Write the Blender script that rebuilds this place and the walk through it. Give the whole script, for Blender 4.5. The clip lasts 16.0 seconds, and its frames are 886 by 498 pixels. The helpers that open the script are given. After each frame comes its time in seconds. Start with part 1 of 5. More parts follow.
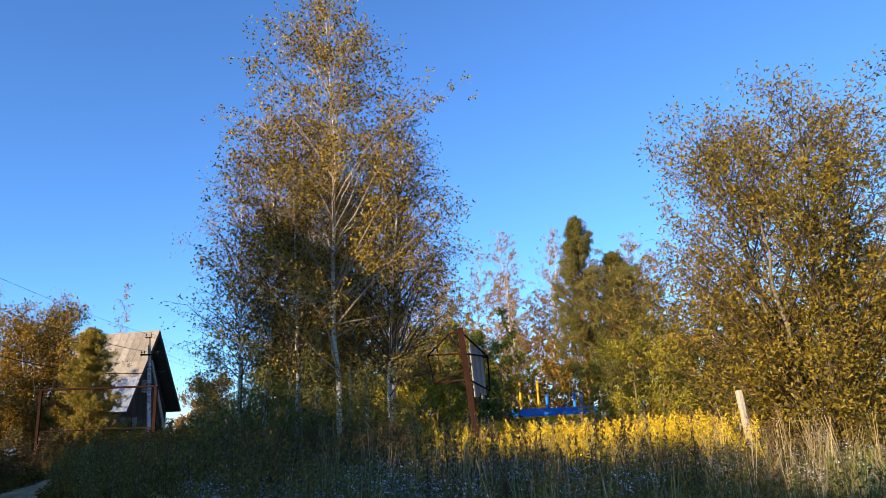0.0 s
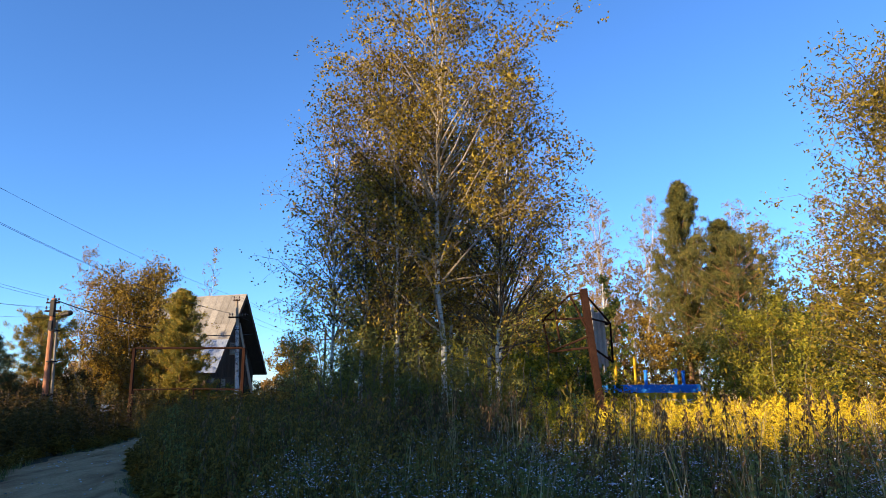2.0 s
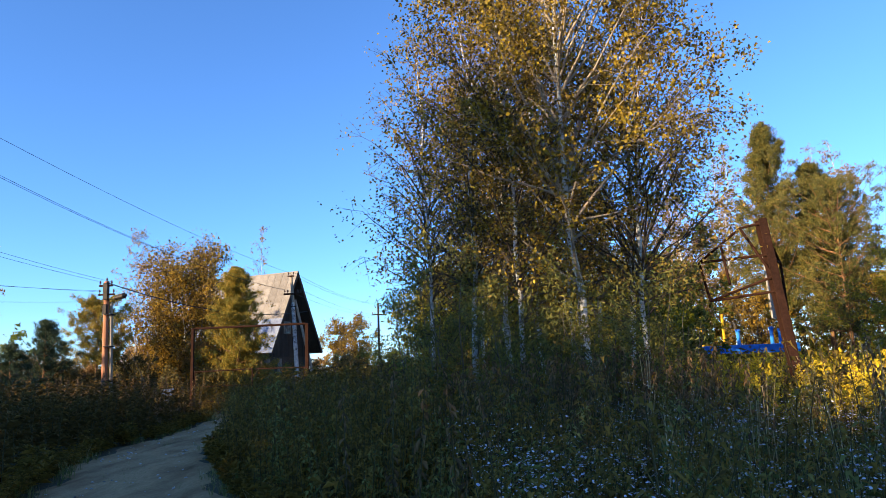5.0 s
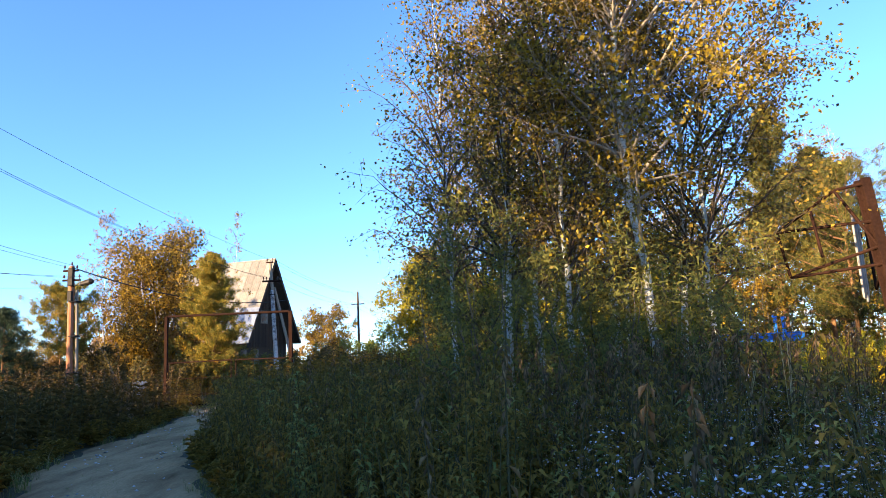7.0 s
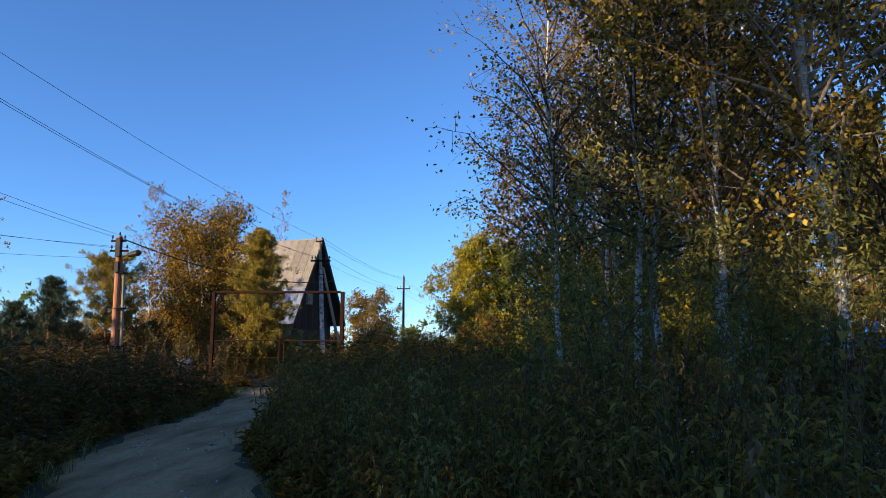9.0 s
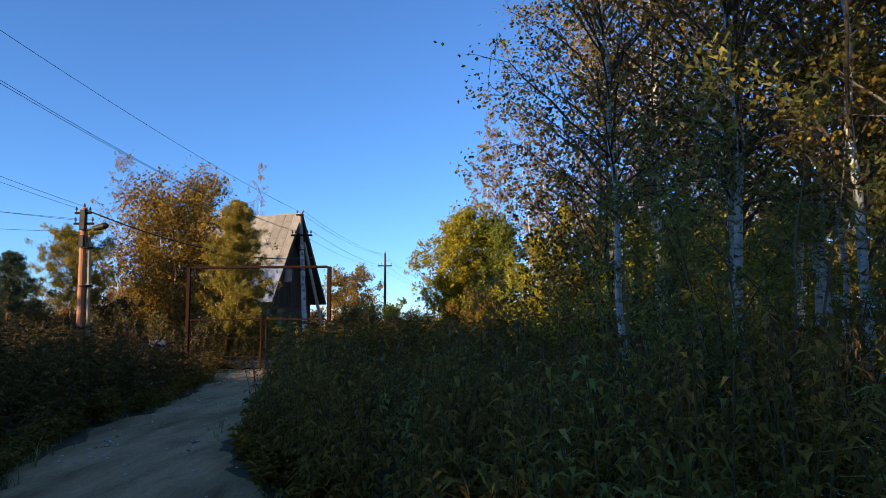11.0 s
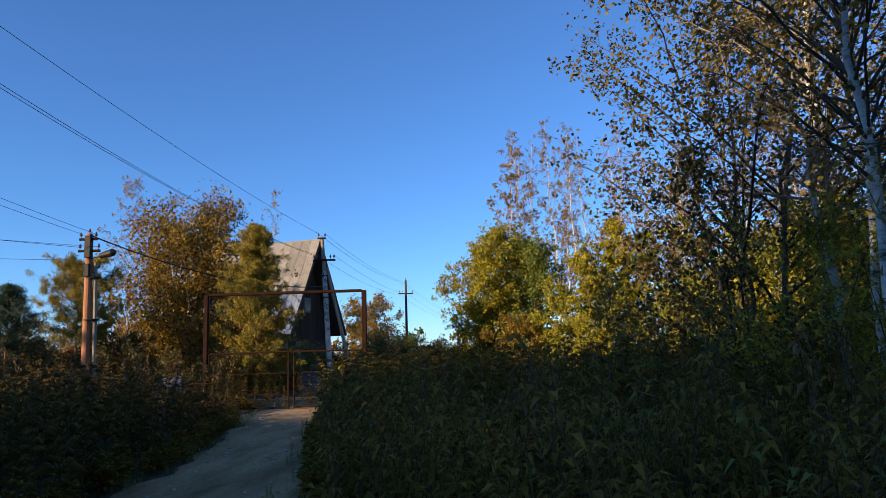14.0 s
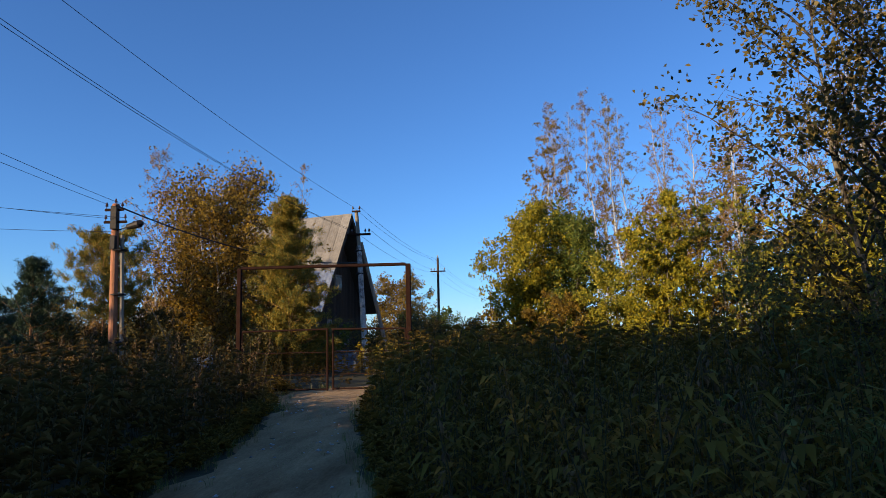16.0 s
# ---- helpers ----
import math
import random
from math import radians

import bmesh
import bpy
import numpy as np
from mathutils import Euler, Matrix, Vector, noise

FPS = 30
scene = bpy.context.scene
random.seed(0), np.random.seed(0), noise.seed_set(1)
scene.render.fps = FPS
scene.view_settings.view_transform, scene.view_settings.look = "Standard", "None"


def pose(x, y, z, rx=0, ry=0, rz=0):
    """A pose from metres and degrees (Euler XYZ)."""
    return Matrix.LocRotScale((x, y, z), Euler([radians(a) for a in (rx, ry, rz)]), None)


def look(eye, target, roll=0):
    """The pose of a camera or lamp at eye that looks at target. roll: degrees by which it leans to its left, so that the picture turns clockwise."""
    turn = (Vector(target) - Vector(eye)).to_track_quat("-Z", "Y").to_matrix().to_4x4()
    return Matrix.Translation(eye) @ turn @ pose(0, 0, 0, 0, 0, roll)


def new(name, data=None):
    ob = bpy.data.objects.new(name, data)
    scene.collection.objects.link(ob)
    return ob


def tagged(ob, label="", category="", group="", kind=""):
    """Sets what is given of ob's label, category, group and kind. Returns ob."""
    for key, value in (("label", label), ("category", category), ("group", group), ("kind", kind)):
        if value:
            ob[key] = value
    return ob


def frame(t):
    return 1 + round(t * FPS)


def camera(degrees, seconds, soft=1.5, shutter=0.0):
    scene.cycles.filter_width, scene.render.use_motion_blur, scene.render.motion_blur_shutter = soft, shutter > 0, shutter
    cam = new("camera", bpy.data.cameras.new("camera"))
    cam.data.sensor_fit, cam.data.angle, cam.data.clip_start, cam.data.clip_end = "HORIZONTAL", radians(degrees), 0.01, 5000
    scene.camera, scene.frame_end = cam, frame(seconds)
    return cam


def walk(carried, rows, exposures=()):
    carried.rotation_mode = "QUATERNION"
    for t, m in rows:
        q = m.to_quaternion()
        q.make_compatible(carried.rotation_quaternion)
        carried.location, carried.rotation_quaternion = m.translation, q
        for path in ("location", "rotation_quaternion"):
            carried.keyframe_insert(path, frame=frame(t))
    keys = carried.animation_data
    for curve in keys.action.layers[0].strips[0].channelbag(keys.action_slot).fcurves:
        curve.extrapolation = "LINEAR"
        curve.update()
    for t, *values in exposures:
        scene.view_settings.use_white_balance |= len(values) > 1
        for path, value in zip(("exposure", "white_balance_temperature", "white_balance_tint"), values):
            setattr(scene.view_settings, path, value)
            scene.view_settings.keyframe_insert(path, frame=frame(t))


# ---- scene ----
# World: the farm gate stands at the origin, y runs up the lane beyond it.
cam = camera(65.31, 16.0, soft=0.85)
walk(cam, [
    (0, look((11.618, -35.669, 1.627), (13.008, -26.061, 4.025), -2.49)),
    (0.5, look((11.487, -35.163, 1.621), (12.189, -25.411, 3.720), -1.87)),
    (1, look((11.335, -34.627, 1.647), (11.763, -24.846, 3.681), -1.43)),
    (1.5, look((11.170, -34.095, 1.680), (11.398, -24.343, 3.884), -1.31)),
    (2, look((11.032, -33.696, 1.632), (11.317, -23.911, 3.674), -0.27)),
    (2.5, look((10.880, -33.237, 1.623), (10.814, -23.473, 3.780), -1.09)),
    (3, look((10.647, -32.803, 1.611), (10.363, -23.063, 3.861), -2.19)),
    (3.5, look((10.423, -32.388, 1.609), (10.582, -22.641, 3.840), -3.50)),
    (4, look((10.163, -31.978, 1.619), (9.869, -22.221, 3.792), -3.66)),
    (4.5, look((9.845, -31.591, 1.572), (9.731, -21.753, 3.362), -2.97)),
    (4.7, look((9.707, -31.407, 1.546), (9.462, -21.560, 3.267), -2.54)),
    (6.8, look((8.655, -29.442, 1.585), (8.503, -19.579, 3.229), -2.24)),
    (7, look((8.575, -29.258, 1.546), (8.718, -19.381, 3.106), -2.65)),
    (7.5, look((8.354, -28.795, 1.584), (8.191, -18.901, 3.028), -1.53)),
    (8, look((8.117, -28.311, 1.565), (8.287, -18.409, 2.947), -1.43)),
    (8.5, look((7.876, -27.814, 1.614), (7.715, -17.920, 3.057), -0.81)),
    (9, look((7.636, -27.357, 1.621), (7.208, -17.466, 3.029), 0.06)),
    (9.5, look((7.493, -26.929, 1.555), (6.481, -17.097, 3.074), -0.12)),
    (10, look((7.266, -26.499, 1.539), (6.183, -16.610, 2.555), -0.05)),
    (10.2, look((7.171, -26.318, 1.559), (6.593, -16.387, 2.577), 0.21)),
    (12.3, look((6.215, -24.131, 1.622), (6.352, -14.213, 2.890), -0.71)),
    (12.5, look((6.126, -23.957, 1.628), (6.282, -14.041, 2.911), -0.82)),
    (13, look((5.909, -23.550, 1.581), (5.422, -13.644, 2.858), -2.06)),
    (13.5, look((5.666, -23.106, 1.588), (5.011, -13.217, 2.921), -1.87)),
    (14, look((5.439, -22.636, 1.577), (5.288, -12.756, 3.111), -1.76)),
    (14.5, look((5.192, -22.168, 1.586), (4.090, -12.328, 2.982), -1.54)),
    (15, look((4.979, -21.710, 1.589), (4.431, -11.796, 2.774), -1.27)),
    (15.5, look((4.791, -21.219, 1.610), (4.256, -11.322, 2.935), -1.30)),
    (16, look((4.563, -20.823, 1.580), (4.069, -10.915, 2.839), -1.33)),
], exposures=[
    (0.0, 1.15, 6850, 13), (4.5, 1.27, 6900, 14), (6.8, 1.90, 7400, 15), (7.5, 1.90, 7400, 15), (8.0, 1.15, 6900, 14), (9.0, .84, 6850, 14.5), (10.2, .84, 6850, 14.5),
    (12.5, .92, 7050, 14.5), (14.0, .66, 6800, 14), (16.0, .46, 6700, 13.5),
])

# ---- sky and sun ----
SUN_H = Vector((-0.79, -0.613))          # ground direction towards the sun
SUN_ELEV = radians(14.0)
world = bpy.data.worlds.new("autumn_sky")
scene.world = world
world.use_nodes = True
wn = world.node_tree
wn.nodes.clear()
sky = wn.nodes.new("ShaderNodeTexSky")
sky.sky_type = "NISHITA"
sky.sun_disc = False
sky.sun_elevation = SUN_ELEV
sky.sun_rotation = math.atan2(SUN_H.x, SUN_H.y)
sky.air_density, sky.dust_density, sky.ozone_density = 1.0, 0.0, 7.4
sky.altitude = 900
bg = wn.nodes.new("ShaderNodeBackground")
bg.inputs["Strength"].default_value = 0.15
wout = wn.nodes.new("ShaderNodeOutputWorld")
wn.links.new(sky.outputs["Color"], bg.inputs["Color"])
wn.links.new(bg.outputs["Background"], wout.inputs["Surface"])
sun_data = bpy.data.lights.new("sun", "SUN")
sun_data.energy, sun_data.angle, sun_data.color = 5.0, radians(0.5), (1.0, 0.82, 0.54)
sun = new("sun", sun_data)
sun_dir = Vector((SUN_H.x * math.cos(SUN_ELEV), SUN_H.y * math.cos(SUN_ELEV), math.sin(SUN_ELEV)))
sun.matrix_world = look(sun_dir * 60, (0, 0, 0))


# ---- materials ----
def nodes_of(name):
    m = bpy.data.materials.new(name)
    m.use_nodes = True
    nt = m.node_tree
    return m, nt, nt.nodes["Principled BSDF"]


def ramp_node(nt, colours, stops=None):
    r = nt.nodes.new("ShaderNodeValToRGB")
    el = r.color_ramp.elements
    n = len(colours)
    stops = stops or [i / (n - 1) for i in range(n)]
    while len(el) < n:
        el.new(0.5)
    for e, c, s in zip(el, colours, stops):
        e.position, e.color = s, (*c, 1)
    return r


def noise_node(nt, scale, detail=5.0, stretch=(1, 1, 1), rough=0.6):
    co = nt.nodes.new("ShaderNodeTexCoord")
    mp = nt.nodes.new("ShaderNodeMapping")
    mp.inputs["Scale"].default_value = stretch
    nz = nt.nodes.new("ShaderNodeTexNoise")
    nz.inputs["Scale"].default_value, nz.inputs["Detail"].default_value = scale, detail
    nz.inputs["Roughness"].default_value = rough
    nt.links.new(co.outputs["Object"], mp.inputs["Vector"])
    nt.links.new(mp.outputs["Vector"], nz.inputs["Vector"])
    return nz


def surface(name, colours, scale, rough=0.8, bump=0.3, stretch=(1, 1, 1), metal=0.0, stops=None, fine=8.0, vary=0.0, gloss=0.25):
    """Two scales of noise: the large one picks the colour, the small one shades it and gives the relief."""
    m, nt, b = nodes_of(name)
    big = noise_node(nt, scale, 6.0, stretch)
    small = noise_node(nt, scale * fine, 4.0, stretch, 0.7)
    r = ramp_node(nt, colours, stops)
    mix = nt.nodes.new("ShaderNodeMix")
    mix.data_type, mix.blend_type = "RGBA", "OVERLAY"
    mix.inputs["Factor"].default_value = 0.55
    nt.links.new(big.outputs["Fac"], r.inputs["Fac"])
    nt.links.new(r.outputs["Color"], mix.inputs[6])
    nt.links.new(small.outputs["Fac"], mix.inputs[7])
    last = mix.outputs[2]
    if vary:
        info = nt.nodes.new("ShaderNodeObjectInfo")
        hsv = nt.nodes.new("ShaderNodeHueSaturation")
        rng_ = nt.nodes.new("ShaderNodeMapRange")
        rng_.inputs["To Min"].default_value, rng_.inputs["To Max"].default_value = 1 - vary, 1 + vary
        nt.links.new(info.outputs["Random"], rng_.inputs["Value"])
        nt.links.new(rng_.outputs["Result"], hsv.inputs["Value"])
        nt.links.new(last, hsv.inputs["Color"])
        last = hsv.outputs["Color"]
    nt.links.new(last, b.inputs["Base Color"])
    b.inputs["Roughness"].default_value, b.inputs["Metallic"].default_value = rough, metal
    b.inputs["Specular IOR Level"].default_value = gloss
    bp = nt.nodes.new("ShaderNodeBump")
    bp.inputs["Strength"].default_value, bp.inputs["Distance"].default_value = bump, 0.02
    nt.links.new(small.outputs["Fac"], bp.inputs["Height"])
    nt.links.new(bp.outputs["Normal"], b.inputs["Normal"])
    return m


def leafage(name, colours, stops=None, through_light=0.42, rough=0.55, patch=0.35):
    """Leaves: each island its own tint, drifting in patches over the plant; light comes through the blade."""
    m, nt, b = nodes_of(name)
    geo = nt.nodes.new("ShaderNodeNewGeometry")
    nz = noise_node(nt, 0.7, 2.0)
    mix = nt.nodes.new("ShaderNodeMix")
    mix.inputs["Factor"].default_value = patch
    nt.links.new(geo.outputs["Random Per Island"], mix.inputs["A"])
    nt.links.new(nz.outputs["Fac"], mix.inputs["B"])
    r = ramp_node(nt, [tuple(min(c * 1.5, .85) for c in col) for col in colours], stops)
    nt.links.new(mix.outputs["Result"], r.inputs["Fac"])
    nt.links.new(r.outputs["Color"], b.inputs["Base Color"])
    b.inputs["Roughness"].default_value = rough
    b.inputs["Specular IOR Level"].default_value = 0.3 if rough < .6 else 0.12
    tr = nt.nodes.new("ShaderNodeBsdfTranslucent")
    nt.links.new(r.outputs["Color"], tr.inputs["Color"])
    ms = nt.nodes.new("ShaderNodeMixShader")
    ms.inputs["Fac"].default_value = through_light
    nt.links.new(b.outputs["BSDF"], ms.inputs[1])
    nt.links.new(tr.outputs["BSDF"], ms.inputs[2])
    nt.links.new(ms.outputs["Shader"], nt.nodes["Material Output"].inputs["Surface"])
    return m


M_BIRCH_BARK = surface("birch_bark", [(.05, .045, .04), (.46, .43, .37), (.62, .59, .53), (.40, .36, .31)], 3.2, 0.75, 0.3,
                       (1, 1, 4.5), stops=[.33, .43, .62, .8])
M_TWIG = surface("twig_bark", [(.05, .035, .025), (.11, .08, .055)], 6, 0.85)
M_PALE_TWIG = surface("pale_twig_bark", [(.22, .17, .12), (.40, .32, .23)], 6, 0.85)
M_GREY_BARK = surface("grey_bark", [(.06, .05, .04), (.17, .14, .10), (.26, .22, .17)], 5, 0.9, 0.6, (1, 1, .3))
M_PINE_BARK = surface("pine_bark", [(.10, .05, .025), (.26, .13, .06), (.36, .19, .09)], 5, 0.9, 0.6, (1, 1, .4))
M_LEAF_BIRCH = leafage("birch_leaves", [(.035, .027, .008), (.12, .078, .012), (.25, .165, .016), (.40, .29, .024)], [.18, .44, .7, .94])
M_LEAF_FADED = leafage("faded_birch_leaves", [(.055, .044, .014), (.165, .11, .024), (.34, .22, .034)], [.2, .52, .85])
M_LEAF_GOLD = leafage("golden_birch_leaves", [(.05, .035, .010), (.18, .11, .015), (.33, .20, .02)], [.22, .55, .85])
M_LEAF_DARK = leafage("dark_alder_leaves", [(.035, .035, .013), (.10, .075, .02), (.22, .14, .026)], [.25, .6, .9])
M_LEAF_WILLOW = leafage("willow_leaves", [(.045, .04, .008), (.13, .095, .012), (.26, .175, .018)], [.2, .5, .82])
M_LEAF_OLIVE = leafage("yellow_green_leaves", [(.09, .10, .014), (.21, .19, .02), (.33, .26, .024)], [.2, .5, .8])
M_LEAF_GREEN = leafage("green_leaves", [(.04, .06, .012), (.10, .12, .018), (.19, .17, .024)], [.2, .55, .85])
M_LEAF_SILVER = leafage("grey_green_willow_leaves", [(.08, .082, .026), (.145, .138, .038), (.21, .175, .04)], [.2, .55, .85], rough=.7)
M_LEAF_BROWN = leafage("brown_leaves", [(.10, .055, .02), (.22, .125, .035), (.30, .18, .06)], [.2, .5, .85])
M_LEAF_MAPLE = leafage("yellow_maple_leaves", [(.08, .085, .010), (.20, .17, .012), (.36, .27, .018)], [.2, .5, .8])
M_PINE = leafage("pine_needles", [(.028, .038, .010), (.075, .072, .016), (.17, .12, .024)], [.22, .52, .85], 0.2)
M_PINE_GOLD = leafage("yellowing_pine_needles", [(.05, .065, .014), (.15, .13, .02), (.33, .20, .026)], [.2, .5, .8], 0.25)
M_PINE_DARK = leafage("dark_pine_needles", [(.012, .024, .012), (.03, .05, .022)], None, 0.15)
M_WEED = leafage("weed_leaves", [(.068, .044, .010), (.14, .090, .018), (.25, .15, .028), (.38, .22, .045)], [.12, .42, .72, .95], rough=.8, patch=.5)
M_DULL = leafage("dull_brown_weed_leaves", [(.054, .034, .010), (.115, .07, .019), (.19, .11, .029), (.27, .15, .038)], [.15, .5, .8, .97], rough=.8, patch=.5)
M_NETTLE = leafage("broad_weed_leaves", [(.066, .049, .010), (.14, .098, .018), (.24, .155, .026), (.39, .25, .04)], [.12, .45, .75, .96], rough=.8, patch=.5)
M_RUST = leafage("withered_leaves", [(.08, .05, .026), (.17, .10, .048), (.28, .17, .08)], [.2, .55, .85])
M_GRASS = leafage("grass_blades", [(.07, .095, .024), (.15, .165, .042), (.28, .235, .085)], [.2, .6, .9])
M_DRY = leafage("dry_grass", [(.18, .13, .06), (.34, .26, .13), (.45, .36, .20)], [.2, .55, .85])
M_GOLDENROD = leafage("goldenrod_plumes", [(.26, .175, .012), (.45, .31, .016), (.58, .42, .03)], [.2, .5, .85], 0.25)
M_ASTER = leafage("aster_petals", [(.36, .35, .44), (.48, .47, .54), (.58, .57, .58)], [.2, .55, .85], 0.2)
M_FRESH = leafage("green_field_leaves", [(.075, .085, .024), (.15, .16, .042), (.24, .21, .06), (.34, .24, .07)], [.12, .45, .75, .96], rough=.7, patch=.5)
M_STEM = surface("weed_stems", [(.06, .05, .02), (.13, .10, .04)], 4, 0.8)
M_GROUND = surface("rough_soil", [(.035, .035, .015), (.07, .06, .03), (.11, .09, .05)], 0.8, 0.95, 0.8)
M_ROAD = surface("pale_dirt_road", [(.17, .095, .042), (.34, .205, .098), (.48, .305, .15), (.26, .155, .072)], 1.1, 0.95, 0.7, (1.5, .3, 1), stops=[.28, .44, .6, .78], fine=26, gloss=.1)
M_STEEL = surface("rusty_brown_pipe", [(.014, .008, .006), (.030, .014, .010), (.050, .023, .015)], 4, 0.95, 0.3, gloss=0.04)
M_POLE = surface("weathered_pole_wood", [(.16, .12, .085), (.32, .25, .18), (.42, .34, .25)], 3, 0.85, 0.5, (3, 3, .25))
M_POLE_RED = surface("reddish_pole_wood", [(.18, .07, .04), (.38, .155, .08), (.50, .26, .16)], 3, 0.85, 0.5, (3, 3, .25))
M_CONCRETE = surface("patchy_concrete", [(.16, .15, .14), (.50, .48, .45), (.66, .64, .60)], 2.4, 0.9, 0.4, stops=[.38, .5, .7])
M_IRON = surface("dark_iron", [(.02, .018, .016), (.05, .04, .035)], 6, 0.6, 0.2, metal=0.5)
M_CERAMIC = surface("brown_insulator", [(.05, .025, .02), (.10, .05, .035)], 8, 0.25, 0.05)
M_CABLE = surface("cable_black", [(.02, .02, .022), (.045, .045, .05)], 8, 0.6, 0.1)
M_SLATE = surface("weathered_roof_slate", [(.10, .085, .075), (.22, .195, .17), (.31, .28, .245)], 2.6, 0.9, 0.4, vary=0.22)
M_TIN = surface("roof_tin", [(.17, .20, .26), (.27, .30, .37)], 1.2, 0.5, 0.1, metal=0.35, vary=0.10)
M_PLANK = surface("dark_house_boards", [(.035, .022, .016), (.075, .045, .03), (.11, .07, .045)], 1.6, 0.85, 0.4, (6, 6, .4), vary=0.25)
M_PALEBOARD = surface("bare_grey_boards", [(.22, .18, .14), (.36, .30, .24)], 1.6, 0.85, 0.4, (6, 6, .4), vary=0.2)
M_GREYBOARD = surface("weathered_backboard", [(.16, .14, .13), (.30, .27, .25), (.38, .35, .32)], 2, 0.85, 0.5, (6, 6, .4), vary=0.2)
M_BLUE = surface("bright_blue_paint", [(.012, .16, .56), (.02, .22, .68)], 3, 0.45, 0.1)
M_YELLOW = surface("yellow_paint", [(.52, .27, .012), (.66, .38, .02)], 3, 0.5, 0.1)
M_WHITE = surface("chipped_white_paint", [(.45, .44, .42), (.74, .73, .70)], 3, 0.6, 0.1)
M_GLASS = surface("dull_window_glass", [(.03, .035, .04), (.06, .07, .08)], 2, 0.08, 0.02)
M_STUMP = surface("grey_weathered_post", [(.20, .17, .14), (.38, .33, .27), (.46, .41, .34)], 3, 0.9, 0.5, (4, 4, .3))


# ---- mesh helpers ----
def mesh_np(name, verts, faces, mats, slots=None, smooth=False):
    """One mesh from arrays: verts (n,3), faces (m,4) or (m,3); slots: material number of each face."""
    me = bpy.data.meshes.new(name)
    k = faces.shape[1]
    me.vertices.add(len(verts))
    me.vertices.foreach_set("co", np.ascontiguousarray(verts, dtype=np.float32).ravel())
    me.loops.add(faces.size)
    me.loops.foreach_set("vertex_index", np.ascontiguousarray(faces, dtype=np.int32).ravel())
    me.polygons.add(len(faces))
    me.polygons.foreach_set("loop_start", np.arange(0, faces.size, k, dtype=np.int32))
    for m in mats:
        me.materials.append(m)
    if slots is not None:
        me.polygons.foreach_set("material_index", np.ascontiguousarray(slots, dtype=np.int32))
    if smooth:
        me.polygons.foreach_set("use_smooth", np.ones(len(faces), dtype=bool))
    me.update(calc_edges=True)
    return me


def thing(name, label, category, m=None, group="", kind=""):
    ob = new(name)
    ob.empty_display_size = 0.3
    if m is not None:
        ob.matrix_world = m
    return tagged(ob, label, category, group, kind)


def part(name, shape, material, parent, label=""):
    """Links a bmesh or a ready mesh as one mesh object under a thing or a part."""
    if isinstance(shape, bmesh.types.BMesh):
        me = bpy.data.meshes.new(name)
        shape.to_mesh(me)
        shape.free()
        me.materials.append(material)
    else:
        me = shape
    ob = new(name, me)
    ob.parent = parent
    return tagged(ob, label)


def box(sx, sy, sz, m=None, bevel=0.01):
    """A bevelled box of that size around the origin, then moved by m."""
    bm = bmesh.new()
    bmesh.ops.create_cube(bm, size=1.0)
    bmesh.ops.scale(bm, vec=(sx, sy, sz), verts=bm.verts)
    if bevel:
        bmesh.ops.bevel(bm, geom=bm.edges[:], offset=min(bevel, 0.3 * min(sx, sy, sz)), segments=1, affect="EDGES")
    if m is not None:
        bmesh.ops.transform(bm, matrix=m, verts=bm.verts)
    return bm


def rod(a, b, r0, r1=None, sides=10):
    """A tapered bar with rounded rims from a to b."""
    a, b = Vector(a), Vector(b)
    r1 = r0 if r1 is None else r1
    bm = bmesh.new()
    d = b - a
    bmesh.ops.create_cone(bm, cap_ends=True, segments=sides, radius1=r0, radius2=r1, depth=d.length)
    rims = [e for e in bm.edges if abs(e.verts[0].co.z - e.verts[1].co.z) < 1e-5]
    bmesh.ops.bevel(bm, geom=rims, offset=min(r0, r1) * 0.25, segments=1, affect="EDGES")
    bmesh.ops.transform(bm, matrix=Matrix.Translation((a + b) / 2) @ d.to_track_quat("Z", "Y").to_matrix().to_4x4(), verts=bm.verts)
    return bm


def merged(*shapes):
    out = bmesh.new()
    for s in shapes:
        me = bpy.data.meshes.new("tmp")
        s.to_mesh(me)
        s.free()
        out.from_mesh(me)
        bpy.data.meshes.remove(me)
    return out


def tubes(lines, radii, sides):
    """Tubes along many polylines of equal length: lines (m,n,3), radii (m,n). Gives verts, quads."""
    m, n, _ = lines.shape
    tan = np.gradient(lines, axis=1)
    tan /= np.linalg.norm(tan, axis=2, keepdims=True) + 1e-9
    ref = np.where(np.abs(tan[:, :1, 2:3]) > 0.9, np.array([1.0, 0, 0]), np.array([0, 0, 1.0]))
    u = np.cross(tan, np.broadcast_to(ref, tan.shape))
    u /= np.linalg.norm(u, axis=2, keepdims=True) + 1e-9
    w = np.cross(tan, u)
    ang = np.arange(sides) * 2 * np.pi / sides
    ring = u[:, :, None] * np.cos(ang)[None, None, :, None] + w[:, :, None] * np.sin(ang)[None, None, :, None]
    v = (lines[:, :, None] + ring * radii[:, :, None, None]).reshape(-1, 3)
    base = (np.arange(m) * n * sides)[:, None, None] + (np.arange(n - 1) * sides)[None, :, None]
    k = np.arange(sides)[None, None, :]
    k2 = (k + 1) % sides
    f = np.stack([base + k, base + k2, base + sides + k2, base + sides + k], axis=-1).reshape(-1, 4)
    return v, f


